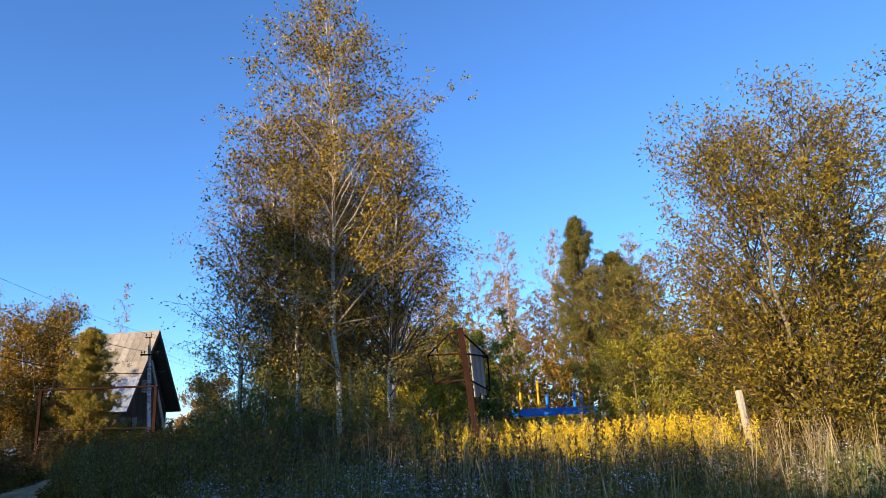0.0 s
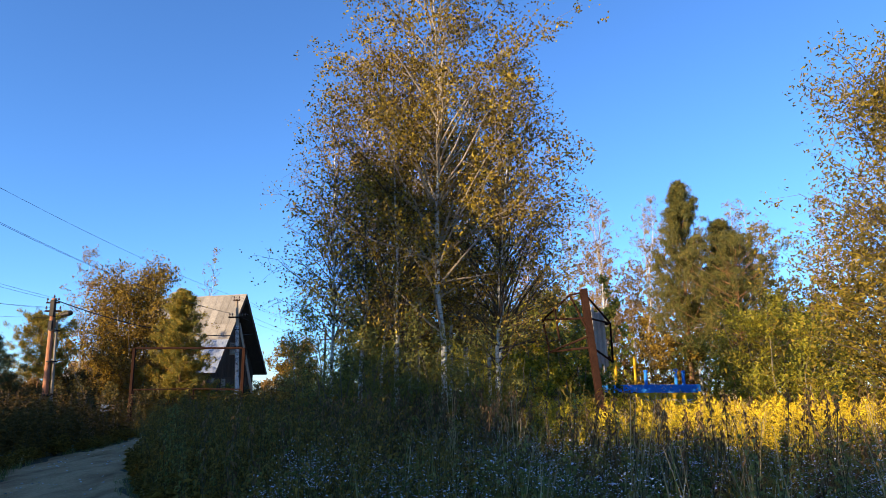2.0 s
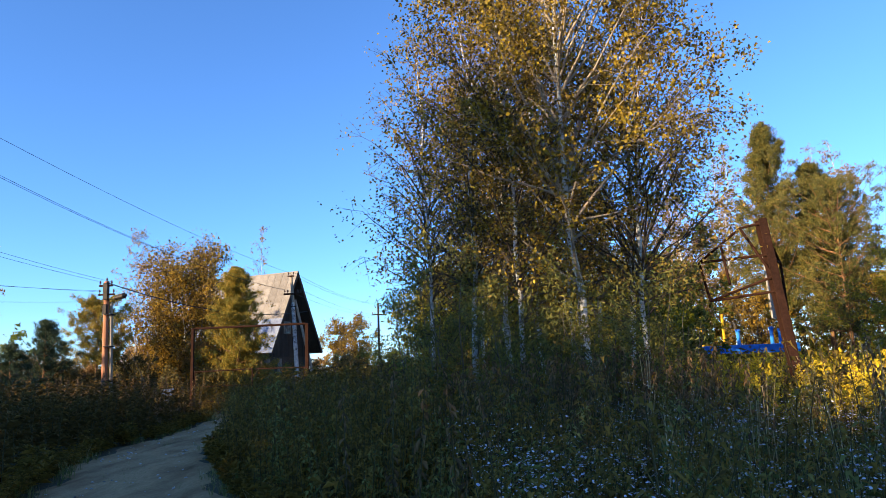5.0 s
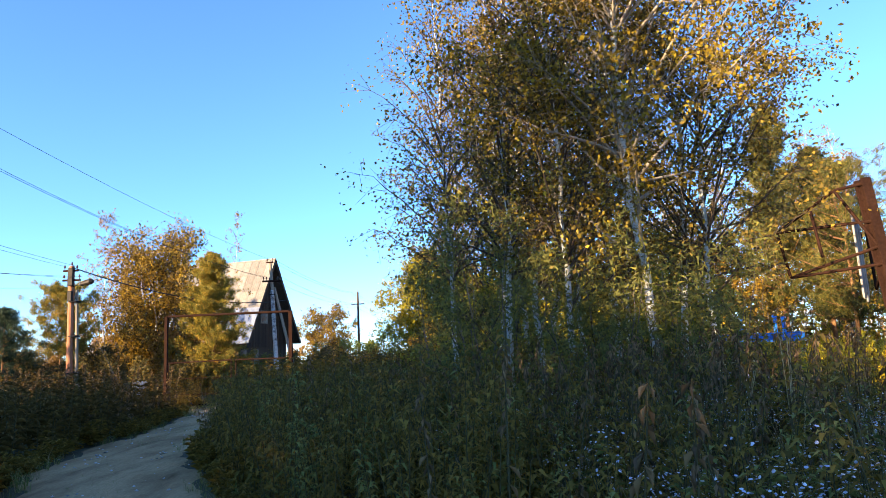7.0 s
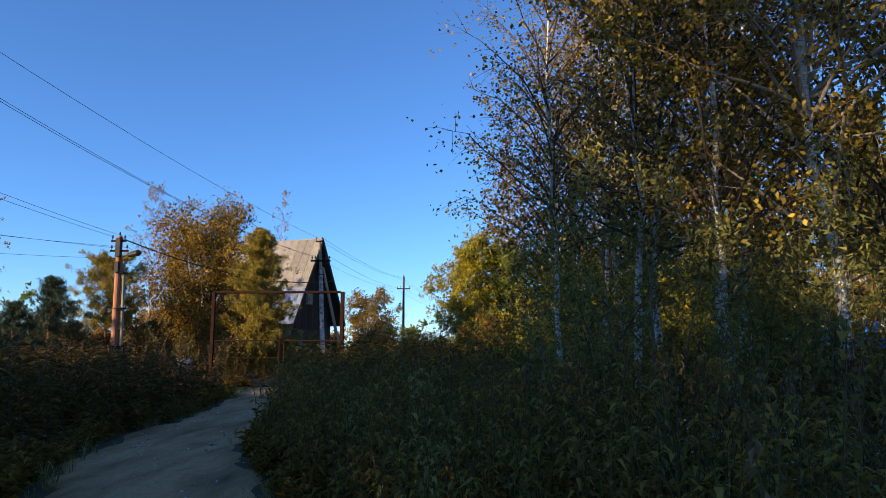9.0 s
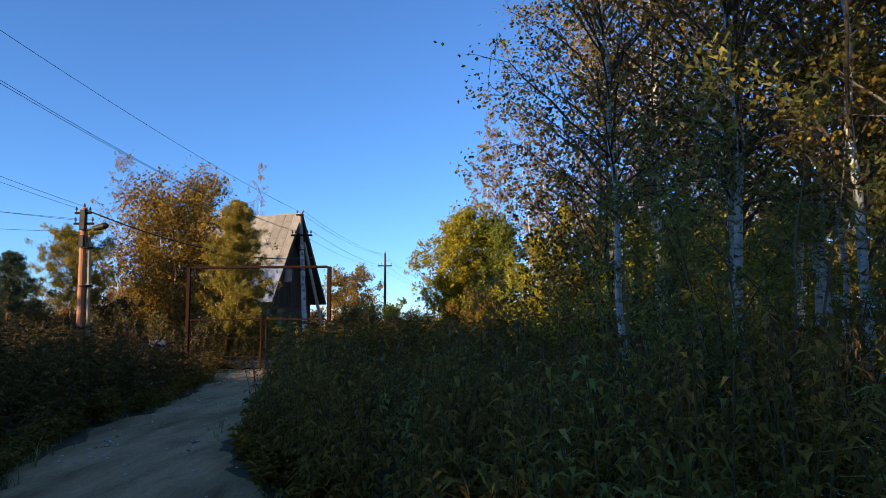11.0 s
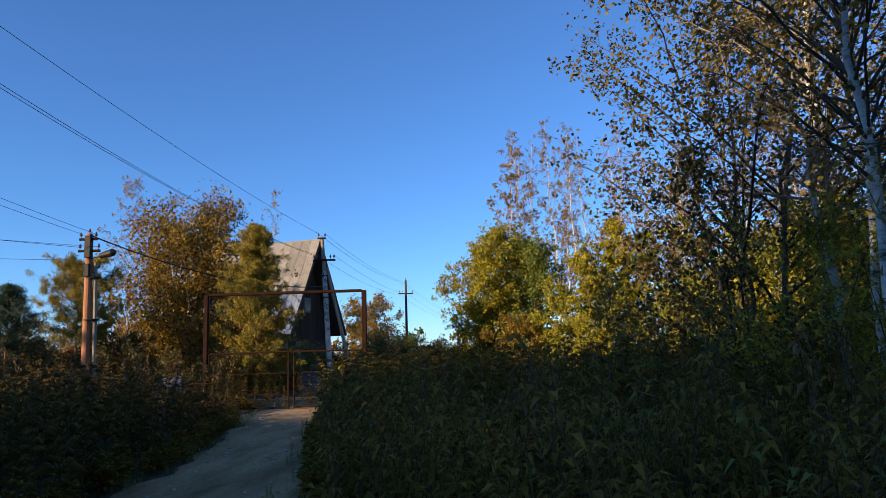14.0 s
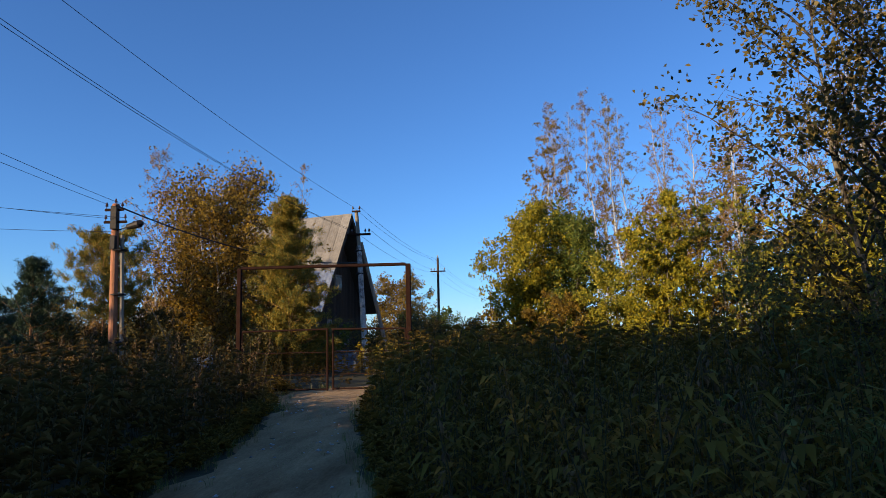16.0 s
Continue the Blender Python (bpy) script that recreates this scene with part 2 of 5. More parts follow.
def leaf_cards(rng, centres, length, width, flat=0.35, along=None, folded=True):
    """Small pointed leaves round the centres: folded kites, or plain triangles for what stands far off."""
    n = len(centres)
    d = rng.normal(size=(n, 3))
    if along is not None:
        d = d * 0.55 + along
    d /= np.linalg.norm(d, axis=1, keepdims=True)
    r = rng.normal(size=(n, 3))
    r[:, 2] += flat
    s = np.cross(d, r)
    s /= np.linalg.norm(s, axis=1, keepdims=True) + 1e-9
    nrm = np.cross(s, d)
    ln = length * rng.uniform(0.6, 1.25, (n, 1))
    wd = width * rng.uniform(0.7, 1.2, (n, 1))
    a = centres - d * ln * 0.5
    if not folded:
        v = np.stack([a + s * wd * 0.5, a - s * wd * 0.5, centres + d * ln * 0.5], axis=1).reshape(-1, 3)
        return v, np.arange(3 * n).reshape(-1, 3)
    b = centres + s * wd * 0.5 + nrm * wd * 0.18 - d * ln * 0.06
    c = centres + d * ln * 0.5
    e = centres - s * wd * 0.5 + nrm * wd * 0.18 - d * ln * 0.06
    v = np.stack([a, b, c, e], axis=1).reshape(-1, 3)
    return v, np.arange(4 * n).reshape(-1, 4)


PROFILES = {
    "oval": lambda u: np.sin(np.pi * np.clip(u * 0.86 + 0.10, 0, 1)) ** 0.8,
    "egg": lambda u: np.clip(1.15 - u, 0, 1) ** 0.55 * np.clip(u * 5 + 0.35, 0, 1),
    "round": lambda u: np.sqrt(np.clip(1 - (2 * u - 0.85) ** 2 / 1.35, 0.03, 1)),
    "cone": lambda u: np.clip(1.03 - u, 0.03, 1) ** 0.8 * np.clip(u * 6 + 0.4, 0, 1),
    "pine": lambda u: np.clip(1.03 - u, .02, 1) ** .62 * np.clip(u * 6 + .5, 0, 1),
    "birch": lambda u: np.sqrt(np.clip(1 - (u - .33) ** 2 / .455, .02, 1)),
    "dome": lambda u: np.sqrt(np.clip(1 - u ** 3.2, .04, 1)) * np.clip(.78 + u, 0, 1),
    "column": lambda u: 0.55 + 0.45 * np.sin(np.pi * np.clip(u, 0, 1)),
}


def tree(name, label, category, x, y, h, rad, base, bark, twig, leaf, seed, profile="oval", limbs=34, twigs=7, leaves=14000,
         leaf_len=0.07, leaf_wid=0.05, trunk_r=0.09, stems=1, spread=0.0, lean=(0, 0), rise=50, droop=0.25, bare=0.15,
         scatter=0.10, group="", top_bare=0.0, sides=7, fine=False, inner=.15, low=.55, upper=.9, sprays=5, reach=(.18, .45), even=.62):
    """A tree: tapered stems, limbs that leave them, twigs on the limbs and single leaves along the twigs."""
    rng = np.random.default_rng(seed)
    n = 14
    us = np.linspace(0, 1, n)
    st = np.zeros((stems, n, 3))
    for i in range(stems):
        az = 2 * np.pi * (i + rng.uniform(-.3, .3)) / stems
        out = spread * rng.uniform(0.6, 1.1) if stems > 1 else 0.0
        hh = h * (1.0 if stems == 1 else .9 if i == 0 else rng.uniform(0.62, 0.86))
        wob = np.cumsum(rng.normal(size=(n, 2)), axis=0) * h * 0.0055
        wob -= wob[0]
        st[i, :, 0] = lean[0] * us + np.cos(az) * out * us ** 0.8 + wob[:, 0] + np.cos(az) * 0.12 * (stems > 1)
        st[i, :, 1] = lean[1] * us + np.sin(az) * out * us ** 0.8 + wob[:, 1] + np.sin(az) * 0.12 * (stems > 1)
        st[i, :, 2] = us * hh - 0.15 * (1 - us)
    sr = np.tile(trunk_r * (1 - us * 0.93), (stems, 1)) * rng.uniform(0.7, 1.0, (stems, 1))
    sr[:, 0] *= 1.35
    root = thing(name, label, category, pose(x, y, 0), group)
    for i in range(stems):
        v, f = tubes(st[i:i + 1], sr[i:i + 1], sides + 1)
        part("trunk", mesh_np("trunk", v, f, [bark], smooth=True), None, root)
    # limbs
    u1 = np.clip(np.linspace(0.02, 1.0, limbs) ** upper + rng.uniform(-.02, .02, limbs), 0.01, .995)
    z1 = base + u1 * (h - base)
    length = rad * PROFILES[profile](u1) * rng.uniform(even, 1.08, limbs)
    el = np.radians(rise) + rng.normal(size=limbs) * 0.12
    lift = length * np.tan(el) * (1 - droop * 1.6)
    which = rng.integers(0, stems, limbs)
    top = st[which, -1, 2]
    z0 = np.clip(z1 - lift, np.minimum(base * low + rng.uniform(0, .45, limbs) * base, z1 - .05), np.minimum(top * .97, z1))
    el = np.arctan(np.maximum(z1 - z0, .02) / (length * (1 - droop * 1.6)))
    fz = z0 / top * (n - 1)
    i0 = np.clip(fz.astype(int), 0, n - 2)
    fr = (fz - i0)[:, None]
    start = st[which, i0] * (1 - fr) + st[which, i0 + 1] * fr
    az = np.arange(limbs) * 2.39996 + rng.uniform(-.5, .5, limbs)
    if stems > 1:
        length = np.maximum(length - np.hypot(start[:, 0], start[:, 1]) * 0.5, rad * 0.12)
    k = 7 if fine else 5
    ss = np.linspace(0, 1, k)
    hdir = np.stack([np.cos(az), np.sin(az)], 1)
    L = length[:, None] * ss
    ln = np.zeros((limbs, k, 3))
    ln[:, :, :2] = start[:, None, :2] + hdir[:, None, :] * L[:, :, None]
    ln[:, :, 2] = start[:, None, 2] + L * np.tan(el)[:, None] * (1 - droop * ss[None, :] * 1.6)
    ln[:, :, 2] = np.minimum(ln[:, :, 2], h * 1.01)
    ln[:, 1:] += np.cumsum(rng.normal(size=(limbs, k - 1, 3)), axis=1) * length[:, None, None] * 0.022
    lr = (0.12 * trunk_r + 0.0075 * length)[:, None] * (1 - 0.85 * ss)
    # twigs
    T = limbs * twigs
    li = np.repeat(np.arange(limbs), twigs)
    sf = rng.uniform(inner, 1.0, T) * (k - 1)
    j0 = np.clip(sf.astype(int), 0, k - 2)
    g = (sf - j0)[:, None]
    ts = ln[li, j0] * (1 - g) + ln[li, j0 + 1] * g
    td = (ln[li, j0 + 1] - ln[li, j0])
    td /= np.linalg.norm(td, axis=1, keepdims=True) + 1e-9
    td = td * 0.8 + rng.normal(size=(T, 3)) * 0.62
    td /= np.linalg.norm(td, axis=1, keepdims=True)
    tl = np.maximum(length[li] * rng.uniform(reach[0], reach[1], T), 0.25)
    kk = 3 if fine else 2
    s4 = np.linspace(0, 1, kk)
    tw = ts[:, None] + td[:, None] * (tl[:, None] * s4)[:, :, None]
    tw[:, :, 2] -= droop * 0.9 * tl[:, None] * s4 ** 2
    tr = np.full((T, kk), 0.0030 + 0.00022 * h) * (1 - 0.7 * s4)
    v2, f2 = tubes(tw, tr, 3)
    if fine:
        for i in range(limbs):
            v1, f1 = tubes(ln[i:i + 1], lr[i:i + 1], 5)
            part("limb", mesh_np("limb", v1, f1, [twig], smooth=True), None, root)
        tagged(part("twig_work", mesh_np("twig_work", v2, f2, [twig], smooth=True), None, root), kind="stuff")
    else:
        v1, f1 = tubes(ln, lr, 3)
        tagged(part("branch_work", mesh_np("branch_work", np.concatenate([v1, v2]), np.concatenate([f1, f2 + len(v1)]), [twig], smooth=True), None, root), kind="stuff")
    # leaves
    keep = rng.uniform(size=T) > bare + top_bare * (ts[:, 2] / h) ** 2
    ids = np.nonzero(keep)[0]
    wgt = tl[ids] / tl[ids].sum()
    li2 = rng.choice(ids, leaves, p=wgt)
    # a few sprays on each twig gather the leaves, with gaps between them
    spray_at = rng.uniform(.12, 1.06, (T, sprays))
    spray_off = rng.normal(size=(T, sprays, 3)) * scatter
    q = rng.integers(0, sprays, leaves)
    sf = spray_at[li2, q] * (kk - 1)
    j0 = np.clip(sf.astype(int), 0, kk - 2)
    g = (sf - j0)[:, None]
    c = tw[li2, j0] * (1 - g) + tw[li2, j0 + 1] * g + spray_off[li2, q] + rng.normal(size=(leaves, 3)) * scatter * .5
    v, f = leaf_cards(rng, c, leaf_len, leaf_wid, folded=fine)
    part("crown", mesh_np("crown", v, f, [leaf]), None, root)
    return root


def conifer(name, label, x, y, h, rad, base, needle, seed, whorls=22, per=7, tufts=26, needle_len=0.16, lean=(0, 0), profile="cone", group="", rise=14, brush=6):
    """A pine: whorls of limbs, each ending in brushes of needles."""
    rng = np.random.default_rng(seed)
    n = 12
    us = np.linspace(0, 1, n)
    st = np.zeros((1, n, 3))
    st[0, :, 0], st[0, :, 1], st[0, :, 2] = lean[0] * us, lean[1] * us, us * h - .1 * (1 - us)
    root = thing(name, label, "tree", pose(x, y, 0), group)
    v, f = tubes(st, (0.012 * h * (1 - .94 * us) + .008)[None], 8)
    part("trunk", mesh_np("trunk", v, f, [M_PINE_BARK], smooth=True), None, root)
    N = whorls * per
    u = np.repeat(np.linspace(0, .985, whorls), per) + rng.uniform(-.014, .014, N)
    u = np.clip(u, 0, .995)
    az = rng.uniform(0, 2 * np.pi, N)
    z0 = base + u * (h - base)
    L = rad * PROFILES[profile](u) * rng.uniform(.55, 1.15, N)
    k = 6
    ss = np.linspace(0, 1, k)
    ln = np.zeros((N, k, 3))
    t0 = (z0 / h)[:, None]
    ln[:, :, 0] = lean[0] * t0 + np.cos(az)[:, None] * L[:, None] * ss
    ln[:, :, 1] = lean[1] * t0 + np.sin(az)[:, None] * L[:, None] * ss
    el = np.radians(rise) + .5 * u
    ln[:, :, 2] = z0[:, None] + L[:, None] * (np.tan(el)[:, None] * ss - .22 * ss + .30 * ss ** 2)
    v1, f1 = tubes(ln, (0.006 + 0.009 * L)[:, None] * (1 - .8 * ss), 4)
    tagged(part("branch_work", mesh_np("branch_work", v1, f1, [M_PINE_BARK], smooth=True), None, root), kind="stuff")
    # side shoots on each limb carry the brushes of needles
    m = N * tufts
    shoots = 5
    li = np.repeat(np.arange(N), tufts)
    sh_s = rng.uniform(.25, 1.0, (N, shoots))
    sh_s[:, 0] = 1.0
    sh_d = rng.normal(size=(N, shoots, 3)) * (L[:, None] * .24 * (1.2 - sh_s) + .06)[:, :, None]
    sh_d[:, :, 2] = np.abs(sh_d[:, :, 2]) * .7
    q = rng.integers(0, shoots, m)
    sf = sh_s[li, q] * (k - 1)
    j0 = np.clip(sf.astype(int), 0, k - 2)
    g = (sf - j0)[:, None]
    c = ln[li, j0] * (1 - g) + ln[li, j0 + 1] * g + sh_d[li, q] * rng.uniform(.2, 1.15, m)[:, None] + rng.normal(size=(m, 3)) * (.04 + .0045 * h)
    out = np.stack([np.cos(az), np.sin(az), np.full(N, .9)], 1)[li] * .6
    cc = np.repeat(c, brush, axis=0) + rng.normal(size=(m * brush, 3)) * .05
    v, f = leaf_cards(rng, cc, needle_len, needle_len * .13, along=np.repeat(out, brush, axis=0), folded=False)
    part("crown", mesh_np("crown", v, f, [needle]), None, root)
    return root


# ---- ground and lane ----
LANE = ((9.5, 4.6, 2.0), (4.0, 3.4, 2.0), (0.9, 0.9, 1.9), (-1.0, 0.15, 1.65), (-4.5, 0.8, 1.0), (-8.0, 1.35, 0.92), (-11.0, 1.95, 0.98), (-13.5, 2.25, 1.18),
        (-16.4, 2.8, 1.22), (-19.0, 3.78, 1.32), (-21.7, 4.9, 1.4), (-28.0, 7.9, 1.5), (-35.7, 11.6, 1.55), (-46.0, 16.4, 1.6), (-70.0, 27.0, 1.6))
LY = np.array([a[0] for a in LANE])[::-1]
LC = np.array([a[1] for a in LANE])[::-1]
LW = np.array([a[2] for a in LANE])[::-1]


def lane_at(y):
    return np.interp(y, LY, LC), np.interp(y, LY, LW)


def rise_of(x, y):
    """Gentle unevenness of the ground; it falls to the lane."""
    c, w = lane_at(y)
    d = np.clip((np.abs(x - c) - w) / 2.5, 0, 1)
    return d * (0.10 + 0.05 * np.sin(x * .7 + 1.3) * np.cos(y * .55) + .03 * np.sin(x * 1.9 - y * 1.3)) - 0.02


def build_ground():
    gx = np.concatenate([[-900, -400, -200, -100, -60], np.arange(-40, 46.1, 1.0), [60, 100, 200, 400, 900]])
    gy = np.concatenate([[-900, -400, -200, -110], np.arange(-75, 45.1, 1.0), [60, 90, 150, 300, 500, 900]])
    X, Y = np.meshgrid(gx, gy)
    Z = rise_of(X, Y)
    v = np.stack([X, Y, Z], -1).reshape(-1, 3)
    nx, ny = len(gx), len(gy)
    i = (np.arange(ny - 1)[:, None] * nx + np.arange(nx - 1)[None]).ravel()
    f = np.stack([i, i + 1, i + 1 + nx, i + nx], 1)
    g = new("ground", mesh_np("ground", v, f, [M_GROUND], smooth=True))
    tagged(g, "rough dark soil under weeds and dry grass", "ground", kind="structure")
    ys = np.arange(-70, 9.4, .22)
    c, w = lane_at(ys)
    rng = np.random.default_rng(4)
    cols = np.linspace(-1, 1, 15)
    edge = np.abs(cols) ** 6
    wl = 1 + .10 * np.sin(ys * 1.7) + .07 * np.sin(ys * 4.3 + 1) + rng.normal(size=len(ys)) * .02
    wr = 1 + .10 * np.sin(ys * 1.4 + 2) + .07 * np.sin(ys * 3.7) + rng.normal(size=len(ys)) * .02
    side = np.where(cols[None] < 0, wl[:, None], wr[:, None])
    X = c[:, None] + cols[None] * w[:, None] * side
    Y = np.repeat(ys[:, None], 15, 1)
    rut = -.035 * (np.exp(-((cols - .5) / .2) ** 2) + np.exp(-((cols + .5) / .2) ** 2))
    Z = .035 + rut[None] * (1 + .4 * np.sin(ys * 1.1))[:, None] - .06 * edge[None] + rng.normal(size=X.shape) * .008
    v = np.stack([X, Y, Z], -1).reshape(-1, 3)
    i = (np.arange(len(ys) - 1)[:, None] * 15 + np.arange(14)[None]).ravel()
    f = np.stack([i, i + 1, i + 16, i + 15], 1)
    r = new("road", mesh_np("road", v, f, [M_ROAD], smooth=True))
    tagged(r, "pale dirt lane with worn wheel ruts", "road", kind="structure")


build_ground()


# ---- trees of the near thicket ----
BIRCH = "slender white-barked birch with thinning golden autumn leaves"
def near_birch(x, y, h, rad, seed, leaves=15000, base=2.4, lean=(0, 0), leaf=None, r=0.085, **kw):
    return tree("birch_tree", BIRCH, "tree", x, y, h, rad, base, M_BIRCH_BARK, kw.pop("twig", M_TWIG), leaf or M_LEAF_FADED, seed,
                profile=kw.pop("profile", "birch"), limbs=kw.pop("limbs", 56), twigs=13, leaf_len=kw.pop("wide", .062), leaf_wid=.047, scatter=.13, inner=.30, reach=(.2, .5), sprays=7, low=.75, leaves=leaves, trunk_r=r, lean=lean, rise=kw.pop("rise", 56),
                droop=.22, group="birches of the thicket", fine=True, **kw)


near_birch(11.50, -20.10, 11.9, 2.45, 11, 38000, 3.8, (0.05, 0.1), r=0.095, limbs=70, upper=.75, leaf=M_LEAF_BIRCH, twig=M_PALE_TWIG, rise=57, wide=.07, even=.75)
near_birch(10.75, -19.50, 9.2, 1.9, 23, 9500, 2.6, (-0.3, 0.1), r=0.06, leaf=M_LEAF_BIRCH)
near_birch(12.55, -19.30, 8.6, 1.9, 24, 9000, 2.6, (0.5, 0.1), r=0.06)
near_birch(10.45, -16.85, 10.8, 1.9, 12, 6000, 3.4, (0.1, 0.0))
near_birch(12.60, -17.70, 10.0, 1.9, 13, 6500, 3.0, (0.6, -0.3))
near_birch(10.75, -13.20, 10.6, 1.9, 14, 5000, 3.6, (-0.1, 0.1), r=.11, twig=M_PALE_TWIG)
near_birch(9.80, -18.60, 9.2, 1.6, 15, 5500, 3.0, (-0.30, 0.1), r=0.07)
near_birch(12.10, -15.60, 10.0, 1.9, 16, 4500, 3.4, (0.2, 0.2))
near_birch(13.00, -13.20, 10.0, 1.9, 17, 4000, 3.2, (0.3, 0.0), twig=M_PALE_TWIG)
near_birch(11.60, -11.10, 10.5, 2.0, 18, 4000, 3.6, (0.2, 0.1), r=0.12, twig=M_PALE_TWIG)
near_birch(9.05, -17.20, 8.8, 1.5, 19, 4000, 3.4, (-0.2, 0.1), r=0.06)
near_birch(9.95, -15.10, 9.6, 1.5, 20, 4600, 3.8, (0.15, 0.0), r=0.07)
near_birch(10.95, -17.90, 9.4, 1.5, 21, 5000, 3.6, (-0.1, 0.1), r=0.06, twig=M_PALE_TWIG)
near_birch(11.75, -17.10, 9.8, 1.5, 22, 5000, 3.6, (0.1, 0.1), r=0.055, twig=M_PALE_TWIG)
SHRUB = "willow shrub with narrow grey-green leaves"
for i, (x, y, h, r, mat, nl) in enumerate(((9.5, -19.6, 4.2, 1.3, M_LEAF_SILVER, 7500), (10.6, -20.4, 3.6, 1.2, M_LEAF_SILVER, 6500), (11.9, -20.6, 3.3, 1.2, M_LEAF_SILVER, 6000), (12.5, -20.0, 2.8, 1.0, M_LEAF_SILVER, 4500),
                                            (8.9, -18.6, 3.4, 1.1, M_LEAF_SILVER, 5000), (11.6, -18.6, 3.4, 1.2, M_LEAF_SILVER, 5000), (9.6, -15.6, 4.2, 1.4, M_LEAF_OLIVE, 6500), (12.0, -14.6, 3.6, 1.4, M_LEAF_OLIVE, 5500),
                                            (10.6, -12.6, 4.0, 1.5, M_LEAF_OLIVE, 6000), (8.3, -13.4, 3.0, 1.2, M_LEAF_SILVER, 4500))):
    tree("shrub", SHRUB if mat is M_LEAF_SILVER else "dense shrub with small olive autumn leaves", "shrub", x, y, h, r, .5, M_GREY_BARK, M_TWIG, mat, 40 + i, profile="round",
         limbs=34, twigs=8, leaves=nl, leaf_len=.085, leaf_wid=.03, trunk_r=.024, stems=5, spread=.9, rise=62, droop=.1, bare=.05, scatter=.10, group="shrubs under the birches")
tree("alder_tree", "many-stemmed alder with dark thinning leaves and long side branches", "tree", 10.3, -11.4, 10.4, 3.0, 1.2, M_GREY_BARK, M_TWIG, M_LEAF_DARK, 65,
     profile="round", limbs=80, twigs=10, leaves=19000, leaf_len=.085, leaf_wid=.06, scatter=.15, sprays=7, trunk_r=.07, stems=5, spread=1.3, rise=45, droop=.15, fine=True)
tree("willow_tree", "tall broad willow with dense ochre and olive leaves", "tree", 22.75, -20.2, 10.7, 3.75, .7, M_GREY_BARK, M_TWIG, M_LEAF_WILLOW, 68,
     profile="dome", limbs=230, twigs=9, leaves=85000, upper=.72, leaf_len=.105, leaf_wid=.05, trunk_r=.10, stems=9, spread=1.6, rise=56, droop=.18, bare=.02, scatter=.19, reach=(.16, .42), sprays=8, even=.8)
tree("willow_bush", "rounded willow bush with yellow-green leaves", "shrub", 20.3, -15.6, 4.7, 2.1, .3, M_GREY_BARK, M_TWIG, M_LEAF_OLIVE, 63,
     profile="round", limbs=60, twigs=9, leaves=30000, leaf_len=.09, leaf_wid=.035, trunk_r=.04, stems=7, spread=1.2, rise=50, droop=.15, bare=.03)
tree("willow_bush", "rounded willow bush with ochre leaves beside the tall willow", "shrub", 24.5, -16.5, 5.5, 2.6, .3, M_GREY_BARK, M_TWIG, M_LEAF_WILLOW, 64,
     profile="round", limbs=60, twigs=9, leaves=26000, leaf_len=.10, leaf_wid=.04, trunk_r=.04, stems=7, spread=1.4, rise=50, droop=.15, bare=.03)

# ---- trees round the house ----
conifer("pine_tree", "bushy young pine with yellowing sunlit needles", -3.83, 9.63, 7.7, 2.3, .4, M_PINE_GOLD, 71, whorls=16, per=12, tufts=42, needle_len=.18, profile="pine", brush=14)
tree("birch_tree", "round-crowned birch with copper brown leaves behind the pole", "tree", -8.0, 13.2, 11.4, 3.5, 1.6, M_BIRCH_BARK, M_TWIG, M_LEAF_GOLD, 72,
     limbs=120, twigs=11, leaves=56000, leaf_len=.15, leaf_wid=.11, trunk_r=.10, stems=4, spread=1.5, rise=56, bare=.03, top_bare=.2, scatter=.26, profile="birch", sprays=9, even=.8, reach=(.25, .6))
tree("birch_tree", "thin birch with nearly bare top", "tree", -11.0, 12.2, 11.2, 1.6, 3, M_BIRCH_BARK, M_TWIG, M_LEAF_BROWN, 73, limbs=40, twigs=8, leaves=4500, leaf_len=.10, leaf_wid=.07,
     trunk_r=.06, rise=62, bare=.3)
tree("birch_tree", "thin nearly bare birch rising behind the roof", "tree", -9.5, 33.0, 15.6, 1.3, 5, M_BIRCH_BARK, M_TWIG, M_LEAF_BROWN, 74, limbs=36, twigs=7, leaves=1500, leaf_len=.12, leaf_wid=.08,
     trunk_r=.06, rise=65, bare=.5)
conifer("pine_tree", "flat-topped pine with a bare reddish trunk", -11.0, 7.2, 5.7, 1.75, 2.6, M_PINE_GOLD, 75, whorls=10, per=9, tufts=44, needle_len=.18, profile="round", brush=10)
conifer("pine_tree", "small dark green pine among the weeds", -12.3, 4.5, 4.7, 2.2, .3, M_PINE_DARK, 76, whorls=12, per=7, tufts=34, needle_len=.18, brush=10)
conifer("pine_tree", "small dark green pine among the weeds", -15.2, 6.2, 3.6, 1.9, .3, M_PINE_DARK, 77, whorls=10, per=7, tufts=30, needle_len=.18, brush=10)
tree("birch_tree", "half bare birch with a spreading grey crown", "tree", -21.6, 9.5, 11.6, 2.6, 3, M_BIRCH_BARK, M_TWIG, M_LEAF_BROWN, 78, limbs=44, twigs=9, leaves=7000, leaf_len=.11, leaf_wid=.08,
     trunk_r=.09, rise=52, bare=.25)
